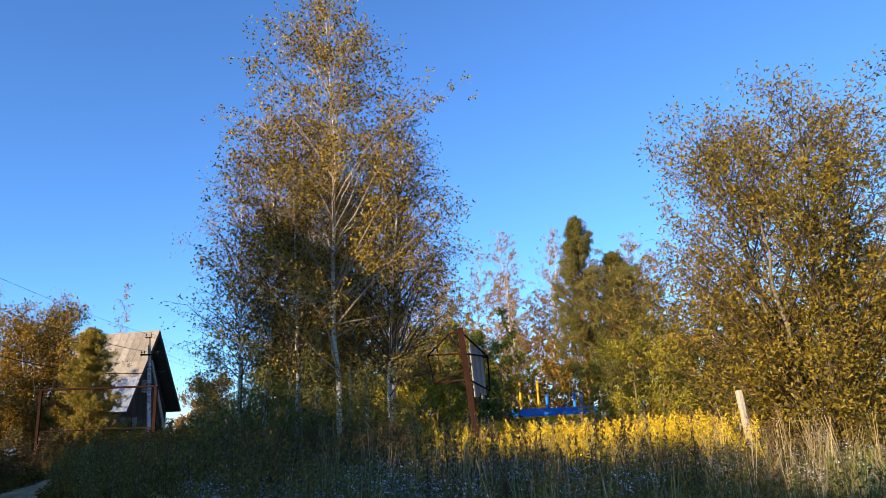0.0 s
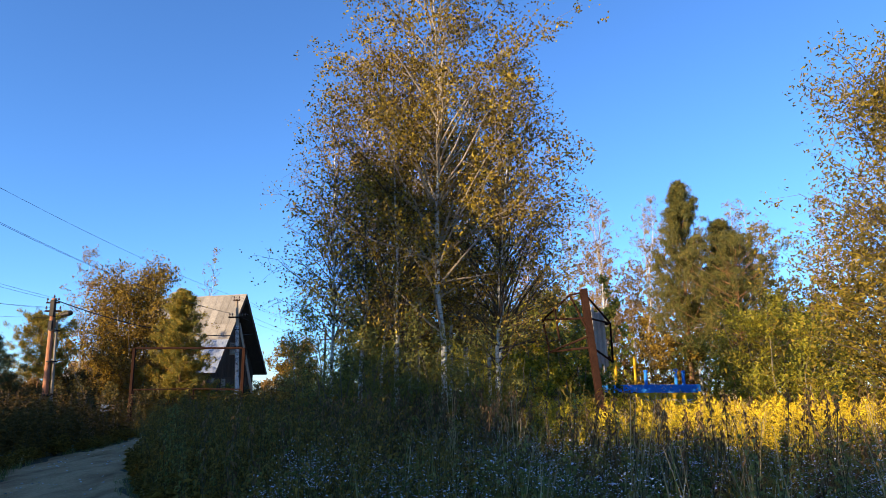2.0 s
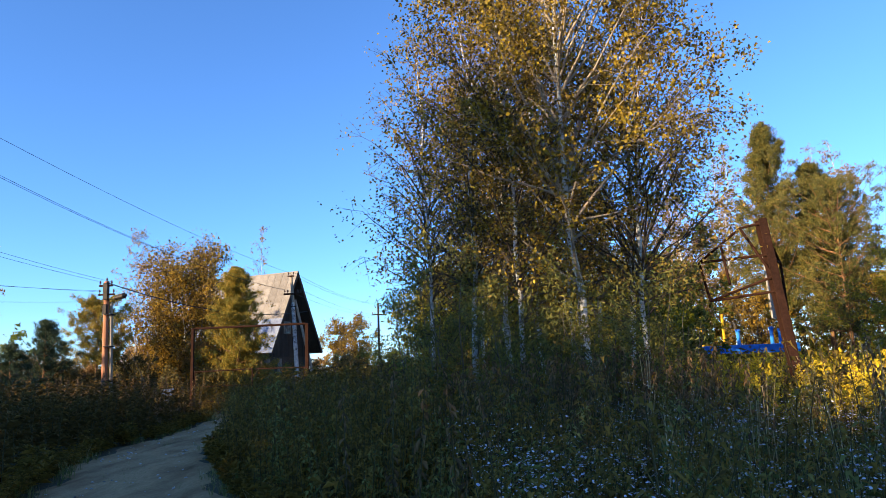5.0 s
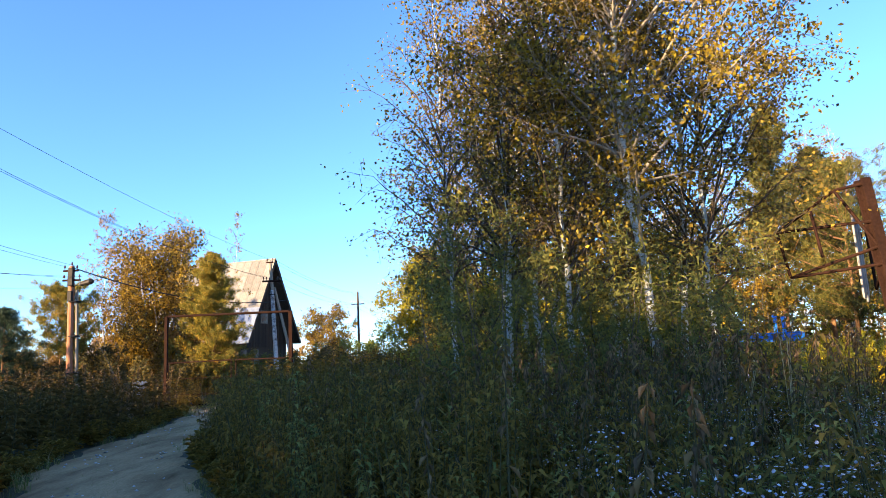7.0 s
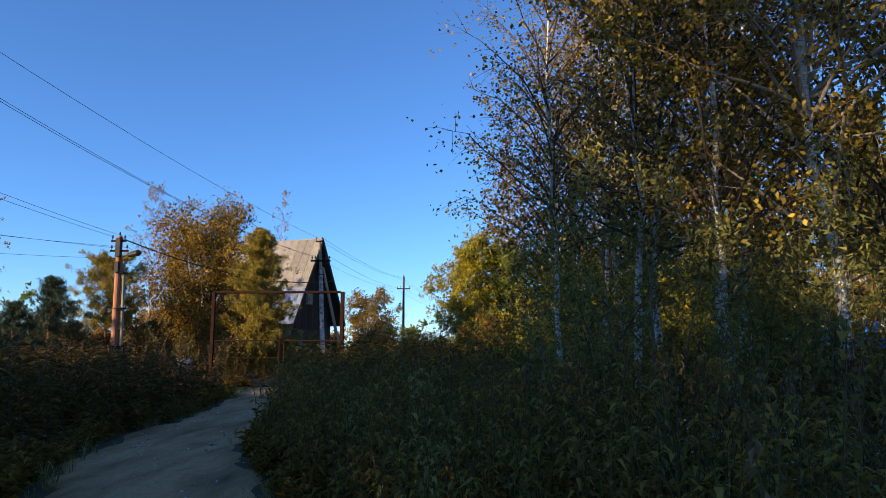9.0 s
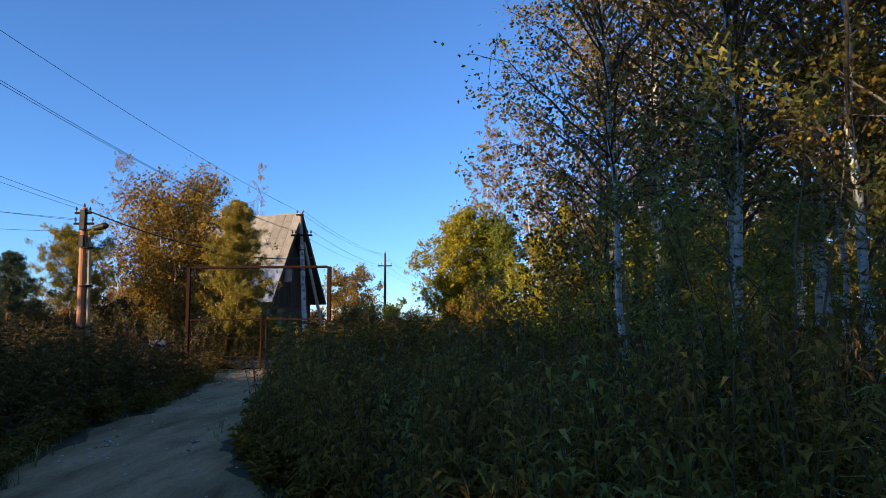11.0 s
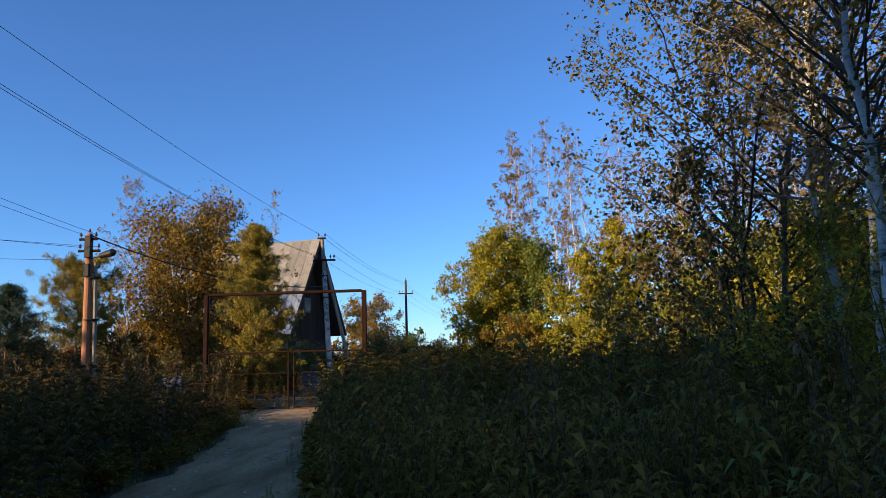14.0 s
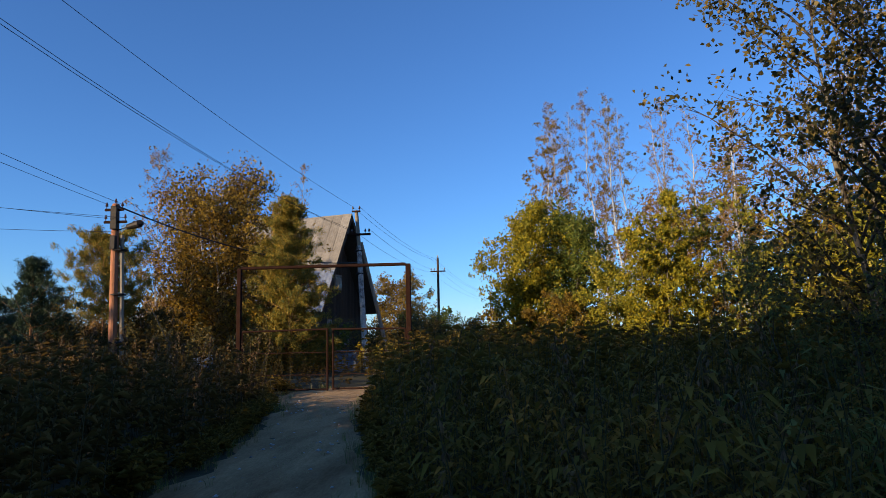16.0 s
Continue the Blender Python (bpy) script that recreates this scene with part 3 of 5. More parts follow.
YARD = ((1.0, 22.0, 3.4, 1.8, M_LEAF_GREEN), (2.4, 26.0, 3.4, 1.8, M_LEAF_GREEN), (-6.2, 10.8, 4.6, 1.8, M_LEAF_BROWN), (-9.2, 8.4, 3.4, 1.7, M_LEAF_DARK),
        (-14.0, 9.5, 3.6, 1.8, M_LEAF_DARK), (-17.5, 9.0, 3.0, 1.8, M_LEAF_GREEN), (-20.0, 12.0, 3.4, 2.0, M_LEAF_DARK), (-12.6, 8.0, 2.8, 1.5, M_LEAF_BROWN), (3.8, 20.5, 2.6, 1.6, M_LEAF_DARK),
        (5.0, 30.0, 3.0, 2.0, M_LEAF_GREEN), (-10.6, 9.2, 3.2, 1.8, M_LEAF_DARK), (-15.6, 13.0, 4.4, 2.2, M_LEAF_DARK), (-7.0, 6.5, 2.2, 1.4, M_LEAF_DARK), (-1.6, 18.0, 2.6, 1.6, M_LEAF_DARK), (-3.4, 15.5, 2.3, 1.5, M_LEAF_GREEN), (1.2, 16.5, 2.4, 1.5, M_LEAF_DARK), (2.8, 13.0, 2.0, 1.3, M_LEAF_DARK), (-5.4, 13.5, 2.6, 1.6, M_LEAF_DARK), (-24, 16, 4.5, 2.6, M_LEAF_DARK), (-29, 20, 5.0, 3.0, M_LEAF_BROWN),
        (-15.5, 16.0, 3.8, 2.4, M_LEAF_DARK), (-10.2, 15.6, 3.6, 2.2, M_LEAF_DARK), (-7.6, 16.4, 3.6, 2.2, M_LEAF_DARK), (-5.8, 17.4, 3.4, 2.0, M_LEAF_GREEN), (-18.4, 14.0, 3.8, 2.4, M_LEAF_DARK), (-9.4, 6.0, 2.4, 1.6, M_LEAF_DARK),
        (-5.0, 7.6, 2.2, 1.5, M_LEAF_DARK), (-11.0, 5.6, 2.4, 1.6, M_LEAF_DARK), (.6, 19.6, 3.0, 1.9, M_LEAF_DARK), (2.6, 18.0, 2.6, 1.8, M_LEAF_DARK), (4.6, 17.4, 2.2, 1.7, M_LEAF_DARK))
for i, (x, y, h, r, mat) in enumerate(YARD):
    tree("bush", "leafy autumn bush in the yard behind the gate", "shrub", x, y, h, r, .3, M_GREY_BARK, M_TWIG, mat, 80 + i, profile="round", limbs=32, twigs=7, leaves=7500,
         leaf_len=.12, leaf_wid=.075, scatter=.16, trunk_r=.035, stems=5, spread=1.0, rise=48, bare=.08, group="yard bushes")

tree("birch_bush", "dense golden bush behind the house gable", "shrub", -3.0, 44.0, 8.2, 2.9, .4, M_GREY_BARK, M_TWIG, M_LEAF_GOLD, 99, profile="round", limbs=70, twigs=9, leaves=16000,
     leaf_len=.20, leaf_wid=.14, scatter=.22, trunk_r=.04, stems=5, spread=1.0, rise=50, bare=.04)

# ---- the row right of the lane, beyond the thicket ----
tree("bird_cherry", "yellow-green leafy tree at the end of the tree row", "tree", 7.7, 19.0, 10.0, 2.6, .6, M_GREY_BARK, M_TWIG, M_LEAF_MAPLE, 101, limbs=90, twigs=11, leaves=36000, leaf_len=.16, leaf_wid=.115, scatter=.22,
     trunk_r=.07, stems=4, spread=.8, rise=55, bare=.05, profile="oval")
tree("bird_cherry", "green leafy tree with yellowing edges", "tree", 10.2, 18.5, 9.6, 2.0, .6, M_GREY_BARK, M_TWIG, M_LEAF_GREEN, 102, limbs=64, twigs=10, leaves=26000, leaf_len=.16, leaf_wid=.115, scatter=.22,
     trunk_r=.07, stems=4, spread=.8, rise=55, bare=.05)
tree("maple_bush", "bright yellow-green maple sapling in the sun", "shrub", 12.3, 8.4, 7.8, 2.1, .4, M_GREY_BARK, M_TWIG, M_LEAF_MAPLE, 103, limbs=56, twigs=10, leaves=24000, leaf_len=.125, leaf_wid=.095,
     trunk_r=.05, stems=4, spread=.9, rise=52, bare=.05)
tree("maple_bush", "yellow-green maple sapling half in shade", "shrub", 11.4, 13.0, 6.0, 2.3, .4, M_GREY_BARK, M_TWIG, M_LEAF_OLIVE, 104, limbs=46, twigs=9, leaves=16000, leaf_len=.14, leaf_wid=.10,
     trunk_r=.05, stems=4, spread=1.0, rise=50, bare=.05)
tree("maple_bush", "low ochre bush at the foot of the tree row", "shrub", 8.6, 14.5, 4.2, 1.9, .3, M_GREY_BARK, M_TWIG, M_LEAF_GOLD, 105, limbs=40, twigs=8, leaves=10000, leaf_len=.12, leaf_wid=.08,
     trunk_r=.04, stems=4, spread=1.0, rise=50, bare=.05, profile="round")
FARB = "tall pale birch with a nearly bare twiggy crown"
rngf = np.random.default_rng(5)
for i, (x, y, h, d) in enumerate(((9.6, 33.5, 19.6, 1.4), (11.6, 34.5, 20.6, .95), (13.8, 33.5, 21.0, .8), (15.6, 31.5, 20.2, .8), (17.6, 30.0, 19.0, .5), (20.2, 27.0, 17.0, .6), (12.5, 38.0, 20.5, .4), (10.6, 36.5, 19.5, .4), (14.8, 35.5, 20.0, .35), (16.8, 34.0, 19.6, .4), (19.0, 32.0, 18.6, .4),
                                   (23.6, 11.9, 15.0, .5), (21.0, 14.0, 14.0, .6), (26.5, 13.5, 15.5, .5), (29.5, 12.0, 15.0, .6), (31.8, 8.5, 13.6, .5), (34.5, 6.0, 13.2, .5), (24.8, 17.0, 16.0, .6),
                                   (28.3, 18.0, 16.0, .5), (33.0, 14.0, 15.0, .6), (18.8, 17.5, 14.0, .7), (37.0, 2.0, 12.5, .6), (40.0, -4.0, 12.0, .7), (22.4, 9.0, 11.0, .6))):
    tree("birch_tree", FARB, "tree", x, y, h, rngf.uniform(1.5, 2.1), h * .28, M_BIRCH_BARK, M_PALE_TWIG, M_LEAF_BROWN if d < 1 and i % 3 else M_LEAF_GOLD, 120 + i, limbs=44, twigs=6, leaves=int(8000 * d),
         leaf_len=.10, leaf_wid=.075, trunk_r=.12, rise=60, bare=.2, top_bare=.3, group="far birches", sides=5, lean=(rngf.uniform(-.8, .8), 0))
conifer("pine_tree", "dark pine with a narrow pointed crown", 26.1, 5.3, 13.4, 2.5, 3.2, M_PINE, 141, whorls=24, per=8, tufts=36, brush=9, needle_len=.24, profile="cone", rise=32)
conifer("pine_tree", "dark pine leaning beside a taller one", 28.6, 5.6, 11.2, 2.6, 2.6, M_PINE, 142, whorls=20, per=8, tufts=36, brush=9, needle_len=.24, profile="cone", rise=32)
conifer("pine_tree", "broad low pine in the shade of the wood", 27.6, 2.0, 9.2, 2.8, 2.4, M_PINE, 143, whorls=14, per=8, tufts=36, brush=9, needle_len=.22, profile="round")
WOOD = ((17.4, -5.6, 6.4, 2.0, M_LEAF_GREEN), (18.2, -1.5, 6.2, 1.9, M_LEAF_GREEN), (16.2, -2.0, 6.4, 2.1, M_LEAF_OLIVE), (24.6, 5.2, 5.6, 2.4, M_LEAF_GOLD), (21.5, 8.0, 6.0, 2.6, M_LEAF_OLIVE),
        (28.5, -1.5, 6.2, 2.6, M_LEAF_GOLD), (31.0, 1.0, 7.0, 2.8, M_LEAF_BROWN), (26.0, -8.0, 5.6, 2.5, M_LEAF_OLIVE), (30.0, -7.0, 7.0, 2.8, M_LEAF_WILLOW), (16.0, 2.0, 6.8, 2.4, M_LEAF_MAPLE),
        (15.0, -4.0, 5.6, 2.1, M_LEAF_OLIVE), (18.5, 6.5, 7.5, 2.5, M_LEAF_GOLD), (14.8, 9.0, 8.2, 2.3, M_LEAF_OLIVE), (15.2, 14.0, 9.5, 2.5, M_LEAF_GOLD), (34.0, -9.0, 8.5, 3.0, M_LEAF_WILLOW),
        (20.0, 20.0, 10.0, 2.8, M_LEAF_GOLD), (15.2, -8.0, 5.2, 2.0, M_LEAF_MAPLE), (13.6, -4.5, 5.0, 1.9, M_LEAF_MAPLE), (25.5, 22.0, 11.0, 3.0, M_LEAF_BROWN), (31.5, 20.0, 11.0, 3.0, M_LEAF_BROWN), (37.0, 9.0, 10.0, 3.0, M_LEAF_GOLD), (13.8, 1.5, 4.6, 1.8, M_LEAF_OLIVE),
        (22.6, 11.0, 7.2, 2.8, M_LEAF_OLIVE), (26.0, 9.6, 7.0, 2.8, M_LEAF_GOLD), (30.2, 7.4, 7.6, 2.9, M_LEAF_OLIVE), (33.6, 4.6, 7.8, 2.9, M_LEAF_GOLD), (36.6, .4, 8.2, 3.0, M_LEAF_OLIVE), (24.0, 14.5, 8.4, 3.0, M_LEAF_BROWN), (19.6, 12.0, 7.6, 2.6, M_LEAF_GOLD))
for i, (x, y, h, r, mat) in enumerate(WOOD):
    tree("leafy_tree", "leafy autumn undergrowth at the edge of the wood", "tree", x, y, h, r, .4, M_GREY_BARK, M_TWIG, mat, 160 + i, profile="round", limbs=40, twigs=5, leaves=6500,
         leaf_len=.15, leaf_wid=.10, trunk_r=.05, stems=4, spread=1.1, rise=50, bare=.06, group="wood edge", sides=5)

# the bare brown wood that closes the view to the right
rngf = np.random.default_rng(19)
for i in range(30):
    x, y = 17 + (i % 10) * 4.4 + rngf.uniform(-1.4, 1.4), 23 + (i // 10) * 7 - (i % 10) * 2.6 + rngf.uniform(-1.5, 1.5)
    tree("forest_tree", "slender brown autumn tree in the depth of the wood", "tree", x, y, rngf.uniform(9.5, 14.5), 2.4, 1.0, M_BIRCH_BARK, M_PALE_TWIG, (M_LEAF_BROWN, M_LEAF_GOLD, M_LEAF_BROWN, M_LEAF_DARK)[i % 4],
         400 + i, profile="birch", limbs=32, twigs=4, leaves=3200, leaf_len=.20, leaf_wid=.14, trunk_r=.10, rise=55, bare=.1, scatter=.2, group="depth of the wood", sides=5)

# far horizon scrub and wood
rngf = np.random.default_rng(9)
for i in range(26):
    a = -1.0 + i * .072 + rngf.uniform(-.02, .02)
    d = rngf.uniform(85, 120)
    hh = rngf.uniform(3.5, 6.5) if -.25 < a < .35 else rngf.uniform(7, 11)
    tree("far_tree", "distant autumn tree on the horizon", "tree", 6 + d * math.sin(a), -20 + d * math.cos(a), hh, hh * .42, .5, M_GREY_BARK, M_TWIG,
         (M_LEAF_DARK, M_LEAF_GREEN, M_LEAF_GOLD, M_LEAF_BROWN)[i % 4], 300 + i, profile="round", limbs=14, twigs=3, leaves=1600, leaf_len=.52, leaf_wid=.3, trunk_r=.08, stems=3, spread=1.2,
         bare=.05, scatter=.3, group="horizon trees", sides=4)
# unseen wood added behind the walker, to sunward; its heights shape the lane's shade
for i in range(36):
    p = -16 + i * 2.9 + rngf.uniform(-.6, .6) if i < 22 else 8.2 + (i - 22) * 2.5
    d = (42 if i < 22 else 46) + rngf.uniform(-2.0, 2.0)
    hh = 10.4 if p < -3 else 9.0 if p < 7 else 13.8 if p < 15.5 else 15.2 if p < 22.3 else 10.6
    hh += rngf.uniform(-.5, .7) + (0 if i < 22 else .6)
    tree("forest_tree", "unseen leafy tree added behind the walker to shade the lane", "tree", SUN_H.x * d - SUN_H.y * p, SUN_H.y * d + SUN_H.x * p, hh, 2.5, .5, M_GREY_BARK, M_TWIG,
         (M_LEAF_GREEN, M_LEAF_GOLD)[i % 2], 340 + i, profile="column", limbs=30, twigs=3, leaves=2000, leaf_len=.75, leaf_wid=.45, trunk_r=.12, rise=35, bare=.02, scatter=.3, group="wood behind", sides=5)


# ---- poles and wires ----
def insulators(root, spots):
    for s in spots:
        s = Vector(s)
        bm = merged(rod(s, s + Vector((0, 0, .10)), .014, sides=6), rod(s + Vector((0, 0, .08)), s + Vector((0, 0, .15)), .055, .045, 8), rod(s + Vector((0, 0, .15)), s + Vector((0, 0, .22)), .036, .026, 8))
        part("insulator", bm, M_CERAMIC, root)


def pole_thing(label, x, y, mat):
    return thing("utility_pole", label, "pole", pose(x, y, 0), "poles of the power line")


mp = pole_thing("wooden power pole on a pale concrete stub with a slanting brace", -0.80, 11.90, M_POLE)
part("pole", rod((-.18, 0, 4.3), (-.43, 0, 7.75), .105, .085, 12), M_POLE, mp, "grey weathered wooden pole")
part("concrete_stub", rod((.02, -.10, -.1), (-.30, -.13, 6.0), .15, .11, 8), M_CONCRETE, mp, "patchy white concrete stub")
for z in (4.6, 5.7):
    part("wire_binding", rod((-.03 - .05 * z, -.06, z), (-.035 - .05 * z, -.06, z + .10), .21, sides=10), M_IRON, mp)
part("brace", rod((1.20, .3, -.1), (-.22, .12, 6.2), .10, .075, 10), M_POLE, mp)
part("crossarm", box(1.15, .09, .10, Matrix.Translation((-.30, -.12, 6.55)), .012), M_STEEL, mp)
part("crossarm", box(.42, .07, .08, Matrix.Translation((-.42, -.10, 7.68)), .012), M_STEEL, mp)
insulators(mp, ((-.80, -.12, 6.60), (-.62, -.12, 6.60), (.02, -.12, 6.60), (.20, -.12, 6.60), (-.58, -.10, 7.72), (-.26, -.10, 7.72)))

lp = pole_thing("reddish double wooden pole with a switch box", -8.42, 3.25, M_POLE_RED)
part("pole", rod((0, 0, -.1), (-.08, 0, 6.65), .155, .125, 12), M_POLE_RED, lp)
part("second_pole", rod((.32, .08, -.1), (.16, .06, 5.5), .085, .07, 10), M_POLE, lp, "thin pale wooden pole")
for z in (1.6, 3.3, 4.9):
    part("wire_binding", rod((.1, .04, z), (.1, .04, z + .08), .27, sides=10), M_IRON, lp)
lamp = part("street_lamp_head", merged(rod((.45, -.18, 5.74), (.98, -.28, 5.84), .10, .15, 10), rod((.98, -.28, 5.84), (1.10, -.30, 5.85), .15, .06, 10)), M_IRON, lp)
part("terminal_box", box(.24, .2, .85, Matrix.Translation((-.02, -.17, 6.1)), .02), M_IRON, lp)
part("terminal_box", box(.20, .16, .5, Matrix.Translation((-.02, -.2, 5.2)), .02), M_IRON, lp)
part("lamp_arm", rod((0, -.05, 5.65), (.62, -.2, 5.78), .022, sides=6), M_IRON, lp)
part("crossarm", box(.85, .08, .09, Matrix.Translation((0, -.14, 5.95)), .012), M_STEEL, lp)
part("crossarm", box(.7, .08, .09, Matrix.Translation((-.05, -.14, 6.4)), .012), M_STEEL, lp)
insulators(lp, ((-.36, -.14, 6.0), (.36, -.14, 6.0), (-.34, -.14, 6.45), (.24, -.14, 6.45), (-.08, 0, 6.62)))
part("stay_wire", rod((.1, 0, 5.2), (3.2, -.8, .0), .012, sides=5), M_CABLE, lp)


def plain_pole(x, y, h):
    p = pole_thing("slim dark wooden power pole with one crossarm", x, y, M_POLE)
    part("pole", rod((0, 0, -.1), (0, 0, h), .13, .09, 10), M_PLANK, p)
    part("crossarm", box(1.25, .09, .10, Matrix.Translation((0, -.11, h - 1.15)), .012), M_STEEL, p)
    insulators(p, ((-.55, -.11, h - 1.1), (.55, -.11, h - 1.1), (-.3, -.11, h - 1.1), (0, 0, h - .02)))


plain_pole(1.27, 36.0, 8.1)
plain_pole(6.4, 89.0, 8.6)
plain_pole(-13.5, 62.0, 8.0)


def wire(a, b, sag, r=.0075):
    s = np.linspace(0, 1, 26)
    a, b = np.array(a, float), np.array(b, float)
    pts = a[None] * (1 - s[:, None]) + b[None] * s[:, None]
    pts[:, 2] -= sag * 4 * s * (1 - s)
    v, f = tubes(pts[None], np.full((1, 26), r), 5)
    tagged(new("power_cable", mesh_np("power_cable", v, f, [M_CABLE], smooth=True)), "thin black overhead cable strung between poles", "cable", "power line")


# the line comes from a pole behind the walker, left of the lane
BACK = (-3.6, -30.0)
for x0, z0, bx, bz, sag in ((-1.60, 6.80, -7.3, 11.9, 1.5), (-1.42, 6.80, -8.0, 12.35, 1.65), (-1.38, 7.92, -7.2, 11.85, .9)):
    wire((x0, 11.78, z0), (bx, BACK[1], bz), sag, .0075)
for ox, oz in ((-.62, 6.80), (.20, 6.80), (-.58, 7.92), (-.26, 7.92)):
    wire((-.80 + ox, 11.8, oz), (1.27 + ox, 36.0, oz + .1), .35)
    wire((1.27 + ox, 36.0, oz + .1), (6.4 + ox, 89.0, oz + .6), .7)
wire((-8.4, 3.1, 6.55), (-2.2, 20.6, 6.2), .75, .03)
wire((-8.7, 3.1, 6.6), (-3.6, -38.0, 7.0), .5)
wire((-8.2, 3.1, 6.6), (-2.6, -38.0, 7.0), .55)
for k, (dx, z0, z1) in enumerate(((-.34, 6.1, 9.3), (.36, 6.1, 8.9), (-.1, 5.6, 7.4))):
    wire((-8.42 + dx, 3.1, z0), (-31 + dx, -10.0 + k * 2.4, z1), .5)


# ---- the gate ----
def pipe_leaf(root, x0, x1, y1, h):
    """A gate leaf of pipe from its hinge at x0 to x1, with its free end at y1."""
    leaf_ = part("gate_leaf", merged(rod((x0, 0, .12), (x1, y1, .10), .028, sides=8), rod((x0, 0, h), (x1, y1, h + .03), .028, sides=8), rod((x1, y1, .06), (x1, y1, h + .05), .032, sides=8),
                                     rod((x0, 0, .1), (x0, 0, h), .028, sides=8)), M_STEEL, root)
    part("gate_bar", rod((x0, 0, .55), (x1, y1, .53), .014, sides=6), M_STEEL, leaf_)
    part("gate_bar", rod((x0, 0, 1.2), (x1, y1, 1.2), .014, sides=6), M_STEEL, leaf_)


gate = thing("pipe_gate", "tall rusty brown pipe gate with two low leaves", "gate", pose(0, 0, 0))
part("post", box(.13, .13, 3.86, Matrix.Translation((-2.75, 0, 1.88)), .015), M_STEEL, gate)
part("post", box(.15, .15, 3.86, Matrix.Translation((2.45, 0, 1.88)), .015), M_STEEL, gate)
part("lintel", rod((-2.69, 0, 3.80), (2.38, 0, 3.80), .05, sides=10), M_STEEL, gate)
pipe_leaf(gate, -2.64, -.03, 0, 1.86)
pipe_leaf(gate, 2.34, .09, .25, 1.86)


# ---- the steep-roofed house ----
def house():
    ridge = Vector((.94, -.34, 0)).normalized()          # towards the visible gable
    m = Matrix.Translation((-3.72, 23.97, 0)) @ Matrix.Rotation(math.atan2(ridge.y, ridge.x), 4, "Z")
    root = thing("house", "steep A-roofed wooden house with grey slate roof", "house", m)
    top, eave, w, back, over = 9.72, 3.3, 3.55, -9.5, 1.0     # local x: along the ridge, gable at -over
    ang = math.atan2(top - eave, w)
    run = math.hypot(w, top - eave)
    # gable walls and long walls
    for gx in (-over - .10, back + .3):
        bm = bmesh.new()
        pts = [(-w + .35, 0), (w - .35, 0), (w - .35, eave + .3), (0, top - .55), (-w + .35, eave + .3)]
        vs = [bm.verts.new((gx + dx, y, z)) for dx in (0, -.12) for y, z in pts]
        bm.faces.new(vs[:5])
        bm.faces.new(vs[:4:-1])
        for i in range(5):
            bm.faces.new((vs[i], vs[5 + i], vs[5 + (i + 1) % 5], vs[(i + 1) % 5]))
        bmesh.ops.recalc_face_normals(bm, faces=bm.faces[:])
        part("gable_wall", bm, M_PLANK, root)
    for s in (-1, 1):
        part("side_wall", box(-back - over - .5, .12, eave + .2, Matrix.Translation(((back - over) / 2 + .1, s * (w - .42), (eave + .2) / 2)), .01), M_PLANK, root)
    # vertical gable boards
    n = 0
    y = -w + .45
    while y < w - .45:
        top_z = min(top - .6 - abs(y) * (top - eave) / w, top - .8)
        low = 3.0 if -2.6 < y < 2.4 else .1
        if top_z - low > .3:
            part("board", box(.03, .17, top_z - low, Matrix.Translation((-over - .06, y, (top_z + low) / 2)), .006), M_PLANK, root)
        y += .19
    for i, y in enumerate((-2.9, -2.7, -2.5, -2.3, -1.2, -1.0, -.8)):
        part("pale_board", box(.03, .17, 2.5, Matrix.Translation((-over - .06, y, 1.6)), .006), M_PALEBOARD, root)
    win = part("window", box(.08, 1.1, 1.1, Matrix.Translation((-over - .02, .7, 1.75)), .01), M_PALEBOARD, root)
    for dy in (-.25, .25):
        part("pane", box(.02, .42, .9, Matrix.Translation((-over + .03, .7 + dy, 1.75)), .004), M_GLASS, win)
    up = part("attic_window", box(.08, .9, 1.0, Matrix.Translation((-over - .02, 0, 5.3)), .01), M_PALEBOARD, root)
    part("pane", box(.02, .7, .8, Matrix.Translation((-over + .03, 0, 5.3)), .004), M_GLASS, up)
    # roof slopes: a thin deck and overlapping wavy sheets
    for s in (-1, 1):
        rot = Matrix.Rotation(s * -ang, 4, "X") if s > 0 else Matrix.Rotation(ang, 4, "X")
        def on(u, v, lift, s=s):
            """Pose on the slope: u along the ridge, v down the slope."""
            yy, zz = s * v * math.cos(ang), top - v * math.sin(ang)
            return Matrix.Translation((u, yy + s * lift * math.sin(ang), zz + lift * math.cos(ang))) @ rot
        deck = part("roof_slope", box(-back - over + .9, run, .08, on((back - over) / 2 + .55, run / 2, -.06), .01), M_PLANK, root)
        cols, rows_ = 14, 5
        sheets = {}
        for r in range(rows_):
            for c in range(cols):
                tin = r >= 3
                key = tin
                wu, hv = (-back + .1) / cols, run / rows_
                if key not in sheets:
                    k = 12
                    xs = np.linspace(-wu / 2 - .03, wu / 2 + .03, k + 1)
                    zs = .012 * np.cos(np.linspace(0, 8 * np.pi, k + 1)) if not tin else .010 * np.cos(np.linspace(0, 6 * np.pi, k + 1))
                    v = np.concatenate([np.stack([xs, np.full(k + 1, yy), zs + zz], 1) for yy, zz in ((-hv / 2 - .08, 0), (hv / 2 + .02, .02))])
                    i = np.arange(k)
                    sheets[key] = mesh_np("roof_sheet", v, np.stack([i, i + 1, i + k + 2, i + k + 1], 1), [M_TIN if tin else M_SLATE], smooth=True)
                ob = part("roof_sheet", sheets[key], None, deck)
